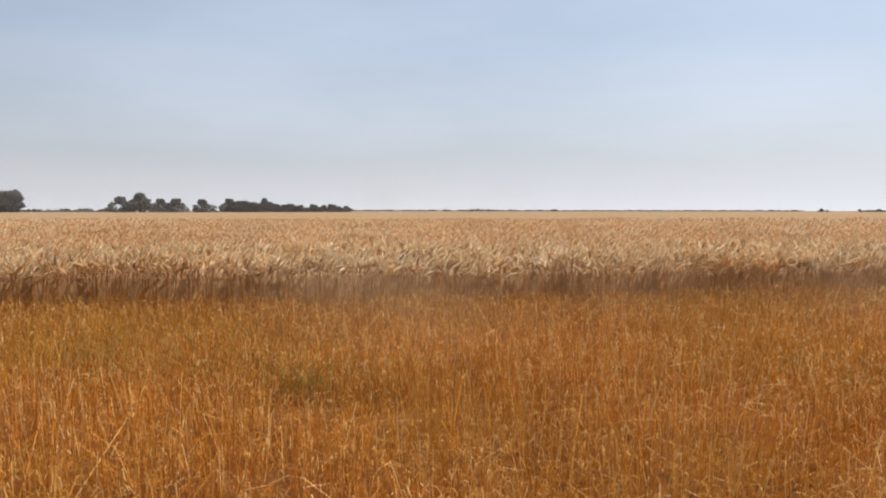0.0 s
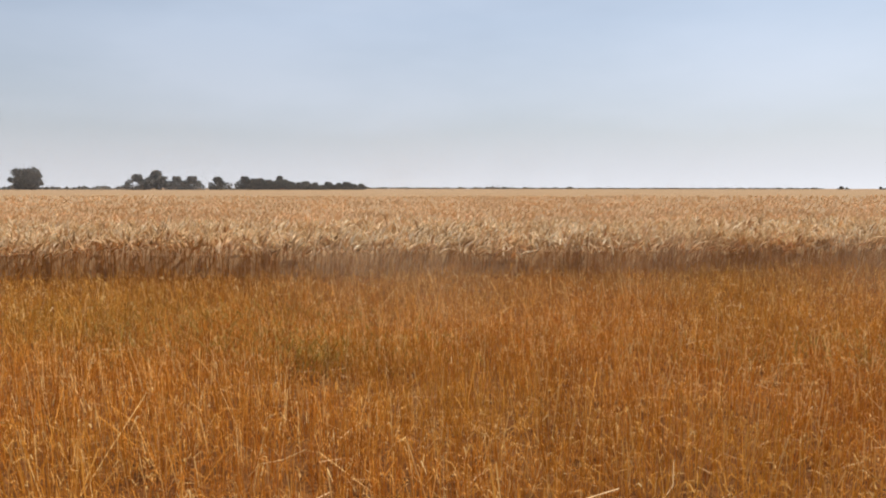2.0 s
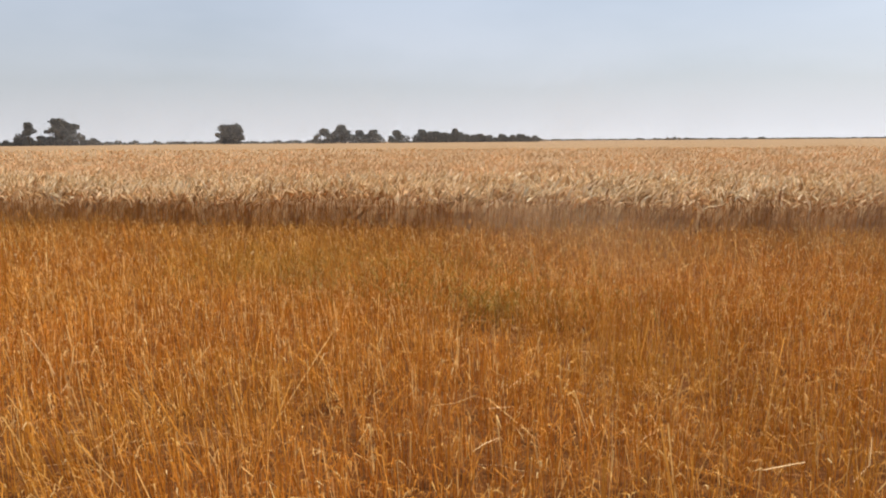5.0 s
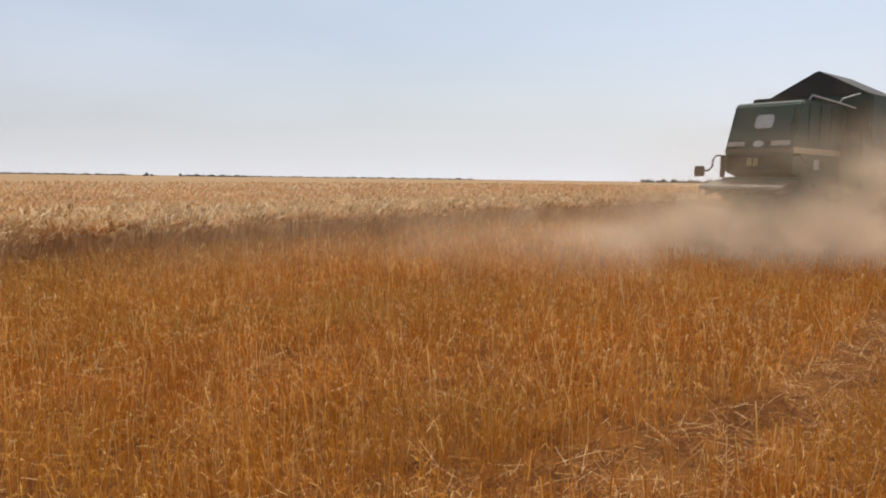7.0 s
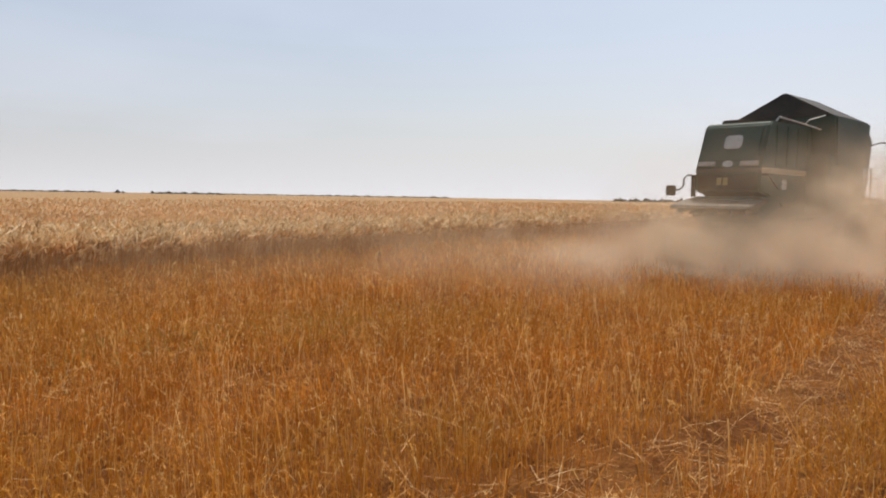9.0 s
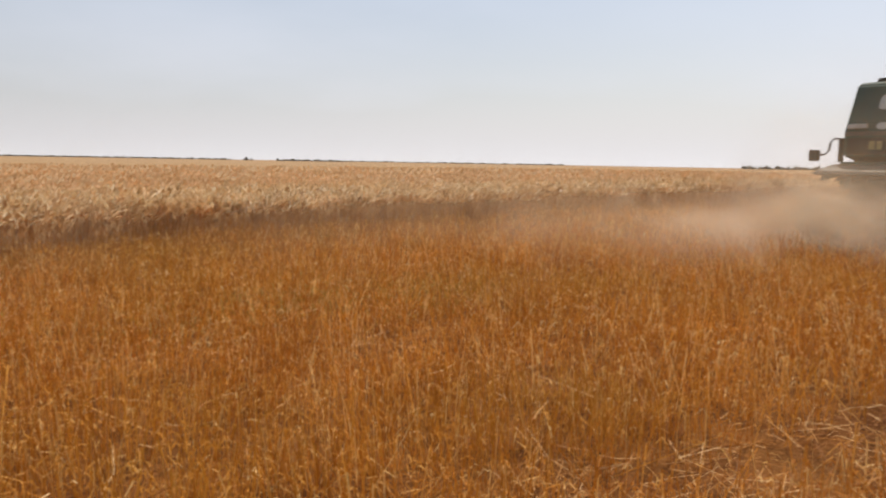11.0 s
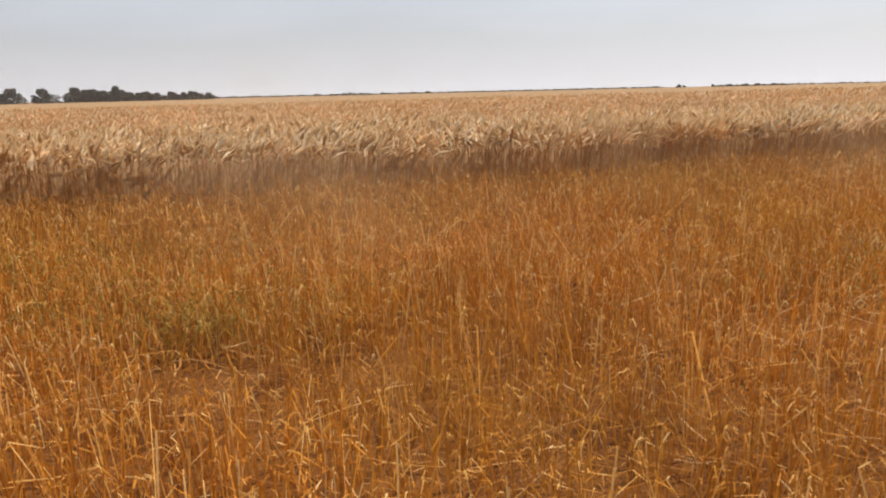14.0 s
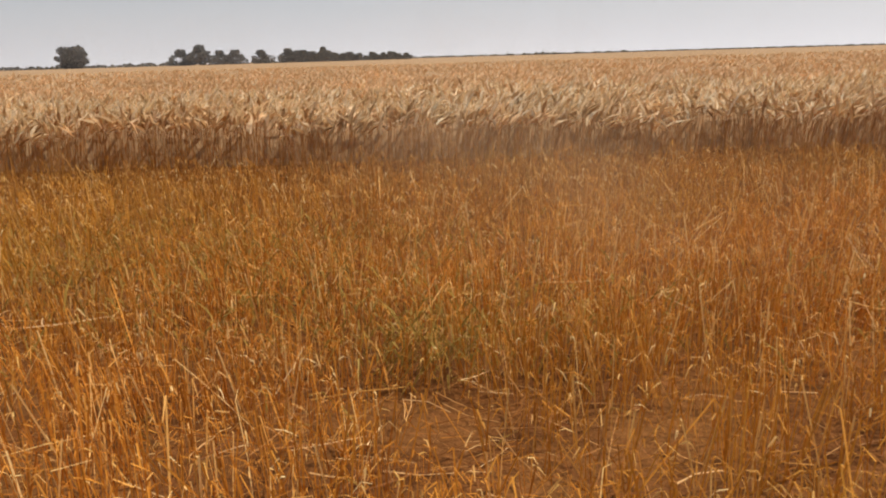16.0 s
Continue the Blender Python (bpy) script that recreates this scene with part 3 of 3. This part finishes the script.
def make_tree(name, label, height, width, seed, leaves=1500, trunk=0.22, clumps=14, flat=0.75, pine=False, round_top=False):
    """Tapered trunk, limbs to every clump, a crown of many small leaves with gaps."""
    r = np.random.default_rng(seed)
    root = new(name)
    tagged(root, label, "tree", "trees along the far field edge")
    cc = []
    for k in range(clumps):
        a = r.uniform(0, 6.28)
        t = (k + .5) / clumps
        z = height * (trunk + (1 - trunk) * (t ** .8) * .93)
        reach = width * .5 * (math.sin(min(1, .25 + t * 1.0) * math.pi) ** .6 if not pine else (0.35 + .65 * r.uniform(0, 1)) * (1.05 - .6 * t))
        if round_top:
            reach, z = width * .5 * math.sqrt(max(.1, 1 - ((t - .5) / .6) ** 2)), z * .84
        q = r.uniform(.3, 1.0)
        cc.append((math.cos(a) * reach * q, math.sin(a) * reach * q, z * r.uniform(.86, 1.03), width * r.uniform(.09, .19)))
    lines, radii = [], []
    tr = height * .022
    lines.append([(0, 0, -.2), (.02 * height * r.normal(), .02 * height * r.normal(), height * .45), (0, 0, height * .86)])
    radii.append([tr, tr * .7, tr * .2])
    for x, y, z, s in cc:
        z0 = max(height * trunk * .7, z - s * 1.6)
        lines.append([(0, 0, z0), (x * .5, y * .5, (z0 + z) * .5 + .1), (x, y, z)])
        radii.append([tr * .45, tr * .3, tr * .1])
    v, q = spindles(np.array(lines, dtype=float), np.array(radii), 6)
    part("trunk", quad_mesh("trunk", v, q, M_BARK, True), M_BARK, root)
    c = np.array(cc)
    w = c[:, 3] ** 2
    idx = r.choice(len(c), leaves, p=w / w.sum())
    dv = r.normal(0, 1, (leaves, 3))
    dv /= np.linalg.norm(dv, axis=1)[:, None]
    dv *= (r.uniform(.25, 1.08, leaves) ** .6)[:, None]
    pos = c[idx, :3] + dv * c[idx, 3:4] * np.array([1.15, 1.15, flat])
    pos[:, 2] = np.clip(pos[:, 2], height * trunk * .6, height)
    size = width * r.uniform(.020, .048, leaves)
    a1 = r.normal(0, 1, (leaves, 3))
    a1 /= np.linalg.norm(a1, axis=1)[:, None]
    a2 = np.cross(a1, r.normal(0, 1, (leaves, 3)))
    a2 /= np.linalg.norm(a2, axis=1)[:, None]
    line = np.stack([pos - a1 * size[:, None], pos, pos + a1 * size[:, None]], axis=1)
    v, q = ribbons(line, a2, np.stack([size * .3, size * 1.3, size * .3], axis=1))
    part("crown", quad_mesh("crown", v, q, M_LEAF), M_LEAF, root)
    return root


def at(az, dist):
    return -math.sin(radians(az)) * dist, math.cos(radians(az)) * dist


TREES = [make_tree("broadleaf_tree", "dark broadleaf tree standing alone beyond the wheat", 11.0, 13.0, 11, 4600, .13, 46, .8, False, True),
         make_tree("broadleaf_tree", "dark rounded tree in a far clump beyond the wheat", 10.5, 15.0, 2, 2400, .03, 24),
         make_tree("broadleaf_tree", "low dark round tree at the far field edge", 7.0, 13.0, 3, 1700, .0, 20),
         make_tree("pine_tree", "dark spreading pine with open branches beyond the wheat", 13.0, 19.0, 14, 2600, .08, 30, .42, True),
         make_tree("pine_tree", "narrow dark pine with bare gaps beyond the wheat", 12.5, 10.5, 5, 1900, .06, 18, .8)]
PLACED = [0] * len(TREES)


def put_tree(kind, az, dist, s=1.0, turn=0.0, zs=1.0):
    x, y = at(az, dist)
    src = TREES[kind]
    m = pose(x, y, 0, 0, 0, turn)
    if PLACED[kind] == 0:
        ob = src
        ob.matrix_basis = m
    else:
        src_scale = src.scale.copy()
        src.scale = (1, 1, 1)
        ob = copy_thing(src, m)
        src.scale = src_scale
    ob.scale = (s, s, s * zs)
    PLACED[kind] += 1
    return ob


D = 420
put_tree(0, 28.25, D, 1.12, 0, 1.12)                                   # the lone tree
put_tree(3, 39.6, D, 1.15, 20)                           # pine pair
put_tree(4, 41.6, D, 1.05, 0)
for az, k in ((37.6, .62), (38.4, .7), (39.2, .6), (40.3, .75), (40.9, .8), (41.6, .7), (42.3, .72), (43.0, .5)):
    put_tree(2, az, D + 4, k, az * 30)
put_tree(4, 47.6, D * .8, 1.25, 140)                    # dark group at the end of the field
put_tree(1, 46.6, D * .8, .85, 50)
put_tree(1, 19.75, D, 1.05, 0)                          # clump of three
put_tree(2, 21.1, D, 1.1, 80, 1.15)
put_tree(2, 18.35, D + 6, .95, 30, 1.2)
put_tree(2, 17.3, D, 1.05, 200, 1.1)
put_tree(2, 15.45, D, 1.0, 130, 1.1)                   # single round tree
cop = random.Random(5)
for k in range(26):                                     # long copse
    t = k / 25
    put_tree((2, 2, 1, 2, 0)[k % 5], 13.4 - 9.0 * t + cop.uniform(-.12, .12), D + 15 + 40 * t + cop.uniform(-14, 14), (.70, .62, .50, .74, .42)[k % 5] * cop.uniform(.9, 1.3) * (1.2 - .28 * t), 47 * k, cop.uniform(.9, 1.2))
for az, s in ((-5.5, .62), (-6.0, .7), (-6.35, .55), (-6.9, .6)):
    put_tree(2, az, 900, s * .9, az * 100)
put_tree(1, -31.1, 900, .42, 20)                        # lone bush on the rise
put_tree(2, -31.45, 905, .4, 90)


def make_hedges():
    parts = []
    # azimuth from, to, distance, height, gaps
    for a0, a1, dist, h, count, seed in ((50, 21, 520, 3.4, 6500, 1), (15, 13.3, 440, 2.2, 300, 2), (4.6, -13, 1100, 3.2, 3600, 3), (-13, -30, 1500, 2.6, 3000, 7), (-33.4, -38.6, 900, 3.0, 1500, 4), (-38, -56, 1400, 2.6, 1500, 5), (-69, -90, 700, 4.0, 5000, 6)):
        r = np.random.default_rng(seed)
        az = np.radians(r.uniform(a1, a0, count))
        d = dist + r.normal(0, 4, count)
        x, y = -np.sin(az) * d, np.cos(az) * d
        prof = h * (.62 + .38 * waves(np.degrees(az) * 10, np.zeros(count), 6.0, seed + 60))
        pos = np.stack([x, y, r.uniform(0, 1, count) ** .7 * np.clip(prof, .3, None)], axis=1)
        size = dist / 420 * r.uniform(.3, .7, count)
        a1v = r.normal(0, 1, (count, 3))
        a1v /= np.linalg.norm(a1v, axis=1)[:, None]
        a2v = np.cross(a1v, r.normal(0, 1, (count, 3)))
        a2v /= np.linalg.norm(a2v, axis=1)[:, None]
        line = np.stack([pos - a1v * size[:, None], pos, pos + a1v * size[:, None]], axis=1)
        parts.append(ribbons(line, a2v, np.stack([size * .3, size * 1.4, size * .3], axis=1)))
    stuff("far_hedgerow", parts, M_LEAF, "thin dark hedgerows and woods along the horizon", "hedge")


make_hedges()


# ---------------------------------------------------------------- combine harvester
def prism(profile, y0, y1, bevel=0.02):
    """A body with the given side profile (x, z), from y0 to y1."""
    bm = bmesh.new()
    a = [bm.verts.new((x, y0, z)) for x, z in profile]
    b = [bm.verts.new((x, y1, z)) for x, z in profile]
    bm.faces.new(a)
    bm.faces.new(b[::-1])
    n = len(a)
    for k in range(n):
        bm.faces.new((a[k], b[k], b[(k + 1) % n], a[(k + 1) % n]))
    bmesh.ops.recalc_face_normals(bm, faces=bm.faces)
    if bevel:
        bmesh.ops.bevel(bm, geom=bm.edges[:], offset=bevel, segments=2, affect='EDGES', clamp_overlap=True)
    return bm


def block(x0, x1, y0, y1, z0, z1, bevel=0.015):
    return prism([(x0, z0), (x1, z0), (x1, z1), (x0, z1)], y0, y1, bevel)


def rounded_plate(x0, x1, y0, y1, z0, z1, r):
    """An upright plate with rounded corners, facing along x."""
    bm = bmesh.new()
    outline = []
    for cy, cz, a0 in ((y1 - r, z1 - r, 0), (y0 + r, z1 - r, 90), (y0 + r, z0 + r, 180), (y1 - r, z0 + r, 270)):
        for k in range(5):
            a = radians(a0 + k * 22.5)
            outline.append((cy + r * math.cos(a), cz + r * math.sin(a)))
    a = [bm.verts.new((x0, y, z)) for y, z in outline]
    b = [bm.verts.new((x1, y, z)) for y, z in outline]
    bm.faces.new(a)
    bm.faces.new(b[::-1])
    for k in range(len(a)):
        bm.faces.new((a[k], b[k], b[(k + 1) % len(a)], a[(k + 1) % len(a)]))
    bmesh.ops.recalc_face_normals(bm, faces=bm.faces)
    return bm


def tube(points, radius, sides=10):
    """A bent pipe through the points."""
    bm = bmesh.new()
    pts = [Vector(p) for p in points]
    rings = []
    for k, p in enumerate(pts):
        d = (pts[min(k + 1, len(pts) - 1)] - pts[max(k - 1, 0)]).normalized()
        ref = Vector((0, 0, 1)) if abs(d.z) < .85 else Vector((1, 0, 0))
        u = d.cross(ref).normalized()
        w = d.cross(u)
        rings.append([bm.verts.new(p + (u * math.cos(6.28319 * s / sides) + w * math.sin(6.28319 * s / sides)) * radius) for s in range(sides)])
    for r0, r1 in zip(rings, rings[1:]):
        for s in range(sides):
            bm.faces.new((r0[s], r0[(s + 1) % sides], r1[(s + 1) % sides], r1[s]))
    bm.faces.new(rings[0][::-1])
    bm.faces.new(rings[-1])
    bmesh.ops.recalc_face_normals(bm, faces=bm.faces)
    return bm


def lathe(profile, cx, cz, sides=36):
    """A turned body about the y axis; profile of (radius, y)."""
    bm = bmesh.new()
    rings = [[bm.verts.new((cx + r * math.cos(6.28319 * s / sides), y, cz + r * math.sin(6.28319 * s / sides))) for s in range(sides)] for r, y in profile]
    for r0, r1 in zip(rings, rings[1:]):
        for s in range(sides):
            bm.faces.new((r0[s], r0[(s + 1) % sides], r1[(s + 1) % sides], r1[s]))
    bmesh.ops.recalc_face_normals(bm, faces=bm.faces)
    for f in bm.faces:
        f.smooth = True
    return bm


def wheel(parent, cx, cy, r, w, lugs):
    t = part("wheel", lathe([(r * .55, cy - w * .42), (r * .93, cy - w * .5), (r, cy - w * .36), (r, cy + w * .36), (r * .93, cy + w * .5), (r * .55, cy + w * .42)], cx, r), M_TYRE, parent)
    lug = bmesh.new()
    for k in range(lugs):
        for sgn in (-1, 1):
            a = 6.28319 * (k + (.25 if sgn > 0 else -.25)) / lugs
            m = Matrix.Translation((cx, cy + sgn * w * .22, r)) @ Matrix.Rotation(-a, 4, 'Y') @ Matrix.Translation((r + .012, 0, 0)) @ Matrix.Rotation(sgn * .6, 4, 'X')
            bmesh.ops.create_cube(lug, size=1, matrix=m @ Matrix.Diagonal((.05, w * .5, .05, 1)))
    part("tread", lug, M_TYRE, t)
    part("rim", lathe([(.02, cy - w * .15), (r * .2, cy - w * .2), (r * .42, cy - w * .12), (r * .5, cy - w * .36), (r * .57, cy - w * .42), (r * .57, cy + w * .42), (r * .5, cy + w * .36), (r * .42, cy + w * .12), (.02, cy + w * .15)], cx, r), M_RIM, t, "faded cream rim")
    return t


def make_combine():
    root = new("combine_harvester")
    tagged(root, "dusty dark green combine harvester working in the stubble", "harvester")
    body = part("rear_hood", prism([(0, 1.95), (0, 2.50), (.40, 3.50), (.52, 3.57), (3.3, 3.62), (3.3, 1.55), (1.3, 1.62), (.35, 1.88)], -.78, .78, .035), M_GREEN, root)
    part("stripe", block(-.012, .02, -.77, .77, 2.39, 2.48, .004), M_GREY, body, "dust-covered rear stripe")
    part("stripe", block(.05, 3.2, .775, .79, 2.37, 2.50, .004), M_STRIPE, body, "cream painted stripe")
    part("stripe", block(.05, 3.2, -.79, -.775, 2.37, 2.50, .004), M_STRIPE, body, "cream painted stripe")
    part("rear_panel", block(-.02, .01, -.70, .70, 1.99, 2.34, .006), M_BLACK, body, "dark lower panel")
    part("side_sticker", block(1.15, 1.42, -.792, -.78, 2.02, 2.24, .003), M_PALE, body, "pale square decal")
    # sloping tailgate with a raised frame and a pale pane
    slope = math.atan2(.40, 1.0)
    tilt = Matrix.Translation((0.0, 0, 2.5)) @ Matrix.Rotation(slope, 4, 'Y')

    def on_tailgate(bm):
        bm.transform(tilt)
        return bm
    part("tailgate", on_tailgate(block(-.03, .0, -.66, .66, .16, 1.0, .012)), M_GREEN, body)
    part("tailgate_window", on_tailgate(rounded_plate(-.042, -.028, -.24, .18, .46, .80, .09)), M_PALE, body, "pale rear pane")
    for y0, y1 in ((.30, .72), (-.72, -.30)):
        part("rear_lamp", on_tailgate(block(-.05, .0, y0, y1, .03, .145, .012)), M_LENS, body, "pale lamp lens")
    emblem = bmesh.new()
    bmesh.ops.create_cone(emblem, cap_ends=True, segments=24, radius1=.11, radius2=.10, depth=.02,
                          matrix=tilt @ Matrix.Translation((-.012, .0, .09)) @ Matrix.Rotation(math.pi / 2, 4, 'Y') @ Matrix.Diagonal((.75, 1.2, 1, 1)))
    part("emblem", emblem, M_PALE, body, "small pale oval badge")
    for y in (.02, .17):
        part("reflector", block(-.035, -.018, y - .055, y + .055, 2.09, 2.27, .004), M_YELLOW, body, "yellow reflector plate")
    for k in range(4):
        part("hood_rib", block(.75 + k * .6, .79 + k * .6, -.80, -.775, 2.55, 3.5, .006), M_GREEN, body)
    # lamp arms
    part("lamp_arm", tube([(.1, .76, 2.32), (.0, .98, 2.34), (-.02, 1.06, 2.25), (-.02, 1.07, 2.08), (-.02, 1.16, 1.99), (-.02, 1.32, 1.97)], .022), M_BLACK, root)
    part("marker_lamp", block(-.10, .03, 1.28, 1.50, 1.84, 2.09, .02), M_BLACK, root, "black marker lamp box")
    part("lamp_arm", tube([(.1, -.76, 2.32), (.0, -.96, 2.33), (-.02, -1.05, 2.2), (-.02, -1.2, 2.0)], .022), M_BLACK, root)
    part("side_post", block(.02, .10, .80, .90, 1.82, 2.32, .01), M_BLACK, root)
    # chopper and spreader below
    part("straw_chopper", prism([(-.05, 1.82), (.95, 1.86), (1.15, 1.55), (.55, 1.28), (.10, 1.22), (-.12, 1.45)], -.80, .80, .02), M_GREEN, root)
    deck = part("spreader_deck", prism([(-.85, 1.55), (-.80, 1.62), (.0, 1.78), (.0, 1.70), (-.5, 1.52)], -.95, .95, .01), M_GREY, root, "dusty grey spreader deck")
    for k in range(6):
        y = -.8 + k * .32
        part("vane", prism([(-.78, 1.40), (-.70, 1.56), (-.05, 1.66), (-.05, 1.50)], y - .008, y + .008, 0), M_GREY, deck)
    # chassis, axle, wheels
    part("chassis", block(.9, 6.4, -.55, .55, .95, 1.60, .03), M_BLACK, root)
    part("rear_axle", block(1.75, 2.05, -1.05, 1.05, .55, .78, .03), M_BLACK, root)
    part("axle_post", block(1.72, 2.08, -.25, .25, .7, 1.1, .02), M_BLACK, root)
    part("front_axle", block(5.3, 5.8, -1.1, 1.1, .75, 1.1, .03), M_BLACK, root)
    for y in (-1.12, 1.12):
        wheel(root, 1.9, y, .66, .44, 18)
    for y in (-1.35, 1.35):
        wheel(root, 5.5, y, .92, .66, 20)
    # grain tank with raised covers, engine deck, side cladding
    part("side_cladding", block(2.5, 5.0, -1.32, -.80, 1.45, 2.9, .04), M_GREEN, root)
    part("side_cladding", block(2.5, 5.0, .80, 1.32, 1.45, 2.9, .04), M_GREEN, root)
    tank = part("grain_tank", prism([(2.9, 2.6), (2.75, 3.85), (5.2, 3.85), (5.1, 2.6)], -1.38, 1.38, .05), M_GREEN, root)
    cover = bmesh.new()
    lo = [cover.verts.new(p) for p in ((2.8, -1.30, 3.86), (5.1, -1.30, 3.86), (5.1, 1.22, 3.86), (2.8, 1.22, 3.86))]
    hi = [cover.verts.new(p) for p in ((2.95, -.06, 4.52), (4.95, -.06, 4.52), (4.95, .02, 4.52), (2.95, .02, 4.52))]
    cover.faces.new(lo[::-1])
    cover.faces.new(hi)
    for k in range(4):
        cover.faces.new((lo[k], lo[(k + 1) % 4], hi[(k + 1) % 4], hi[k]))
    bmesh.ops.recalc_face_normals(cover, faces=cover.faces)
    bmesh.ops.bevel(cover, geom=cover.edges[:], offset=.02, segments=2, affect='EDGES')
    part("tank_cover", cover, M_BLACK, tank, "dark raised tank covers")
    part("engine_screen", block(1.1, 2.6, -.72, .72, 3.58, 3.72, .03), M_BLACK, root)
    part("handrail", tube([(.9, -.70, 3.60), (.95, -.74, 3.70), (1.9, -1.05, 3.55), (2.5, -1.10, 3.50)], .020), M_PALE, root, "pale handrail")
    part("handrail", tube([(2.4, -.75, 3.62), (2.42, -.85, 3.74), (2.74, -1.10, 3.86)], .018), M_PALE, root, "pale handrail")
    part("unloading_auger", tube([(5.3, 1.52, 3.2), (4.6, 1.52, 3.2), (3.0, 1.50, 3.15), (2.8, 1.50, 3.05)], .14, 14), M_GREEN, root)
    part("auger_bracket", block(2.9, 3.0, 1.3, 1.6, 2.9, 3.35, .01), M_BLACK, root)
    # cab, ladder, mirror
    cab = part("cab", prism([(5.2, 1.7), (5.2, 3.62), (6.75, 3.70), (6.95, 3.5), (6.7, 2.1), (6.5, 1.7)], -.92, .92, .05), M_GREEN, root)
    part("cab_window", block(5.45, 6.55, -.935, -.918, 2.35, 3.40, .01), M_GLASS, cab)
    part("cab_window", block(5.45, 6.55, .918, .935, 2.35, 3.40, .01), M_GLASS, cab)
    part("cab_window", block(5.185, 5.2, -.7, .7, 3.05, 3.45, .004), M_GLASS, cab)
    part("platform", block(5.0, 6.6, -1.7, -.92, 1.72, 1.80, .01), M_PALE, root, "pale metal platform")
    for y in (-1.66, -1.25):
        part("ladder_rail", tube([(5.9, y, .55), (5.9, y, 1.8), (5.85, y, 2.7)], .022), M_PALE, root)
    for k in range(4):
        part("ladder_rung", block(5.82, 5.98, -1.66, -1.25, .62 + k * .28, .65 + k * .28, .005), M_PALE, root)
    part("mirror_arm", tube([(6.3, -.92, 3.3), (6.4, -1.3, 3.42), (6.4, -1.72, 3.36)], .02), M_BLACK, root)
    part("mirror", block(6.35, 6.43, -1.86, -1.60, 2.98, 3.44, .02), M_BLACK, root, "black wing mirror")
    part("feeder_house", prism([(6.2, 1.0), (6.2, 1.7), (7.6, 1.05), (7.6, .45)], -.6, .6, .02), M_GREEN, root)
    # cutting header with its reel
    header = part("header", prism([(7.5, .30), (7.5, 1.12), (7.62, 1.14), (7.75, .42), (8.7, .26), (8.75, .20), (7.6, .18)], -2.35, 2.35, .01), M_GREEN, root)
    for y in (-2.36, 2.36):
        part("divider", prism([(7.5, .2), (7.5, 1.1), (8.5, .75), (9.3, .25), (9.3, .2)], y - .03, y + .03, .008), M_GREEN, header)
    part("header_auger", tube([(8.0, -2.3, .56), (8.0, 2.3, .56)], .2, 16), M_BLACK, header)
    for k in range(6):
        a = k * math.pi / 3 + .2
        part("reel_bat", tube([(8.5 + .45 * math.cos(a), -2.25, .95 + .45 * math.sin(a)), (8.5 + .45 * math.cos(a), 2.25, .95 + .45 * math.sin(a))], .03, 8), M_YELLOW, header)
    part("reel_shaft", tube([(8.5, -2.35, .95), (8.5, 2.35, .95)], .04, 10), M_BLACK, header)
    root.matrix_basis = pose(17.45, 3.98, 0.0, 0, 0, -13.0)
    return root


make_combine()


# ---------------------------------------------------------------- chaff and dust thrown out behind the machine
def puffs(name, clouds, mat, label, category, lowest=0.2):
    """Clouds of soft round puffs, turned every way: (centre, spread, count, puff size)."""
    parts = []
    for c, s, count, size in clouds:
        p = rng.normal(0, 1, (count, 3))
        p = p[(np.abs(p) < 2.0).all(axis=1)] * np.array(s) + np.array(c)
        p = p[p[:, 2] > lowest]
        n = len(p)
        a1 = rng.normal(0, 1, (n, 3))
        a1 /= np.linalg.norm(a1, axis=1)[:, None]
        a2 = np.cross(a1, rng.normal(0, 1, (n, 3)))
        a2 /= np.linalg.norm(a2, axis=1)[:, None]
        w = rng.uniform(.6, 1.4, n) * size
        line = np.stack([p - a1 * w[:, None] * .5, p + a1 * w[:, None] * .5], axis=1)
        parts.append(ribbons(line, a2, np.stack([w, w], axis=1)))
    ob = stuff(name, parts, mat, label, category)
    layer = ob.data.uv_layers.new(name="puff")
    corner = np.array([[0, 0], [1, 0], [1, 1], [0, 1]], dtype=np.float32)
    layer.data.foreach_set("uv", np.tile(corner, (len(ob.data.polygons), 1)).ravel())


# thick by the spreader, thin where it drifts back over the field
puffs("chaff_dust", (((15.4, 2.9, 0.70), (1.7, 1.7, .38), 190, 2.0), ((17.2, 1.0, 1.40), (1.4, 1.0, .80), 105, 2.2), ((14.2, 5.0, .55), (2.4, 1.7, .22), 100, 1.9),
                     ((18.5, 0.3, 1.2), (2.4, 1.1, .75), 70, 2.1), ((16.2, 3.2, .60), (.9, 1.5, .36), 190, 1.6)),
      M_DUST, "tan dust and chaff blowing behind the harvester", "dust")
puffs("drifting_dust", (((15.0, 3.4, 2.0), (.8, 1.3, .7), 55, 2.4), ((11.5, 7.0, .6), (3.4, 2.2, .24), 170, 2.4), ((5.0, 9.6, .6), (4.2, 1.6, .32), 80, 2.6)),
      M_DRIFT, "thin tan dust hanging over the stubble by the crop", "dust")
puffs("far_haze", (((-190, 270, 6.0), (90, 40, 6.0), 90, 70.0), ((10, 330, 6.0), (110, 40, 6.0), 90, 70.0)),
      M_HAZE, "faint dusty haze over the far end of the field", "haze", 1.0)
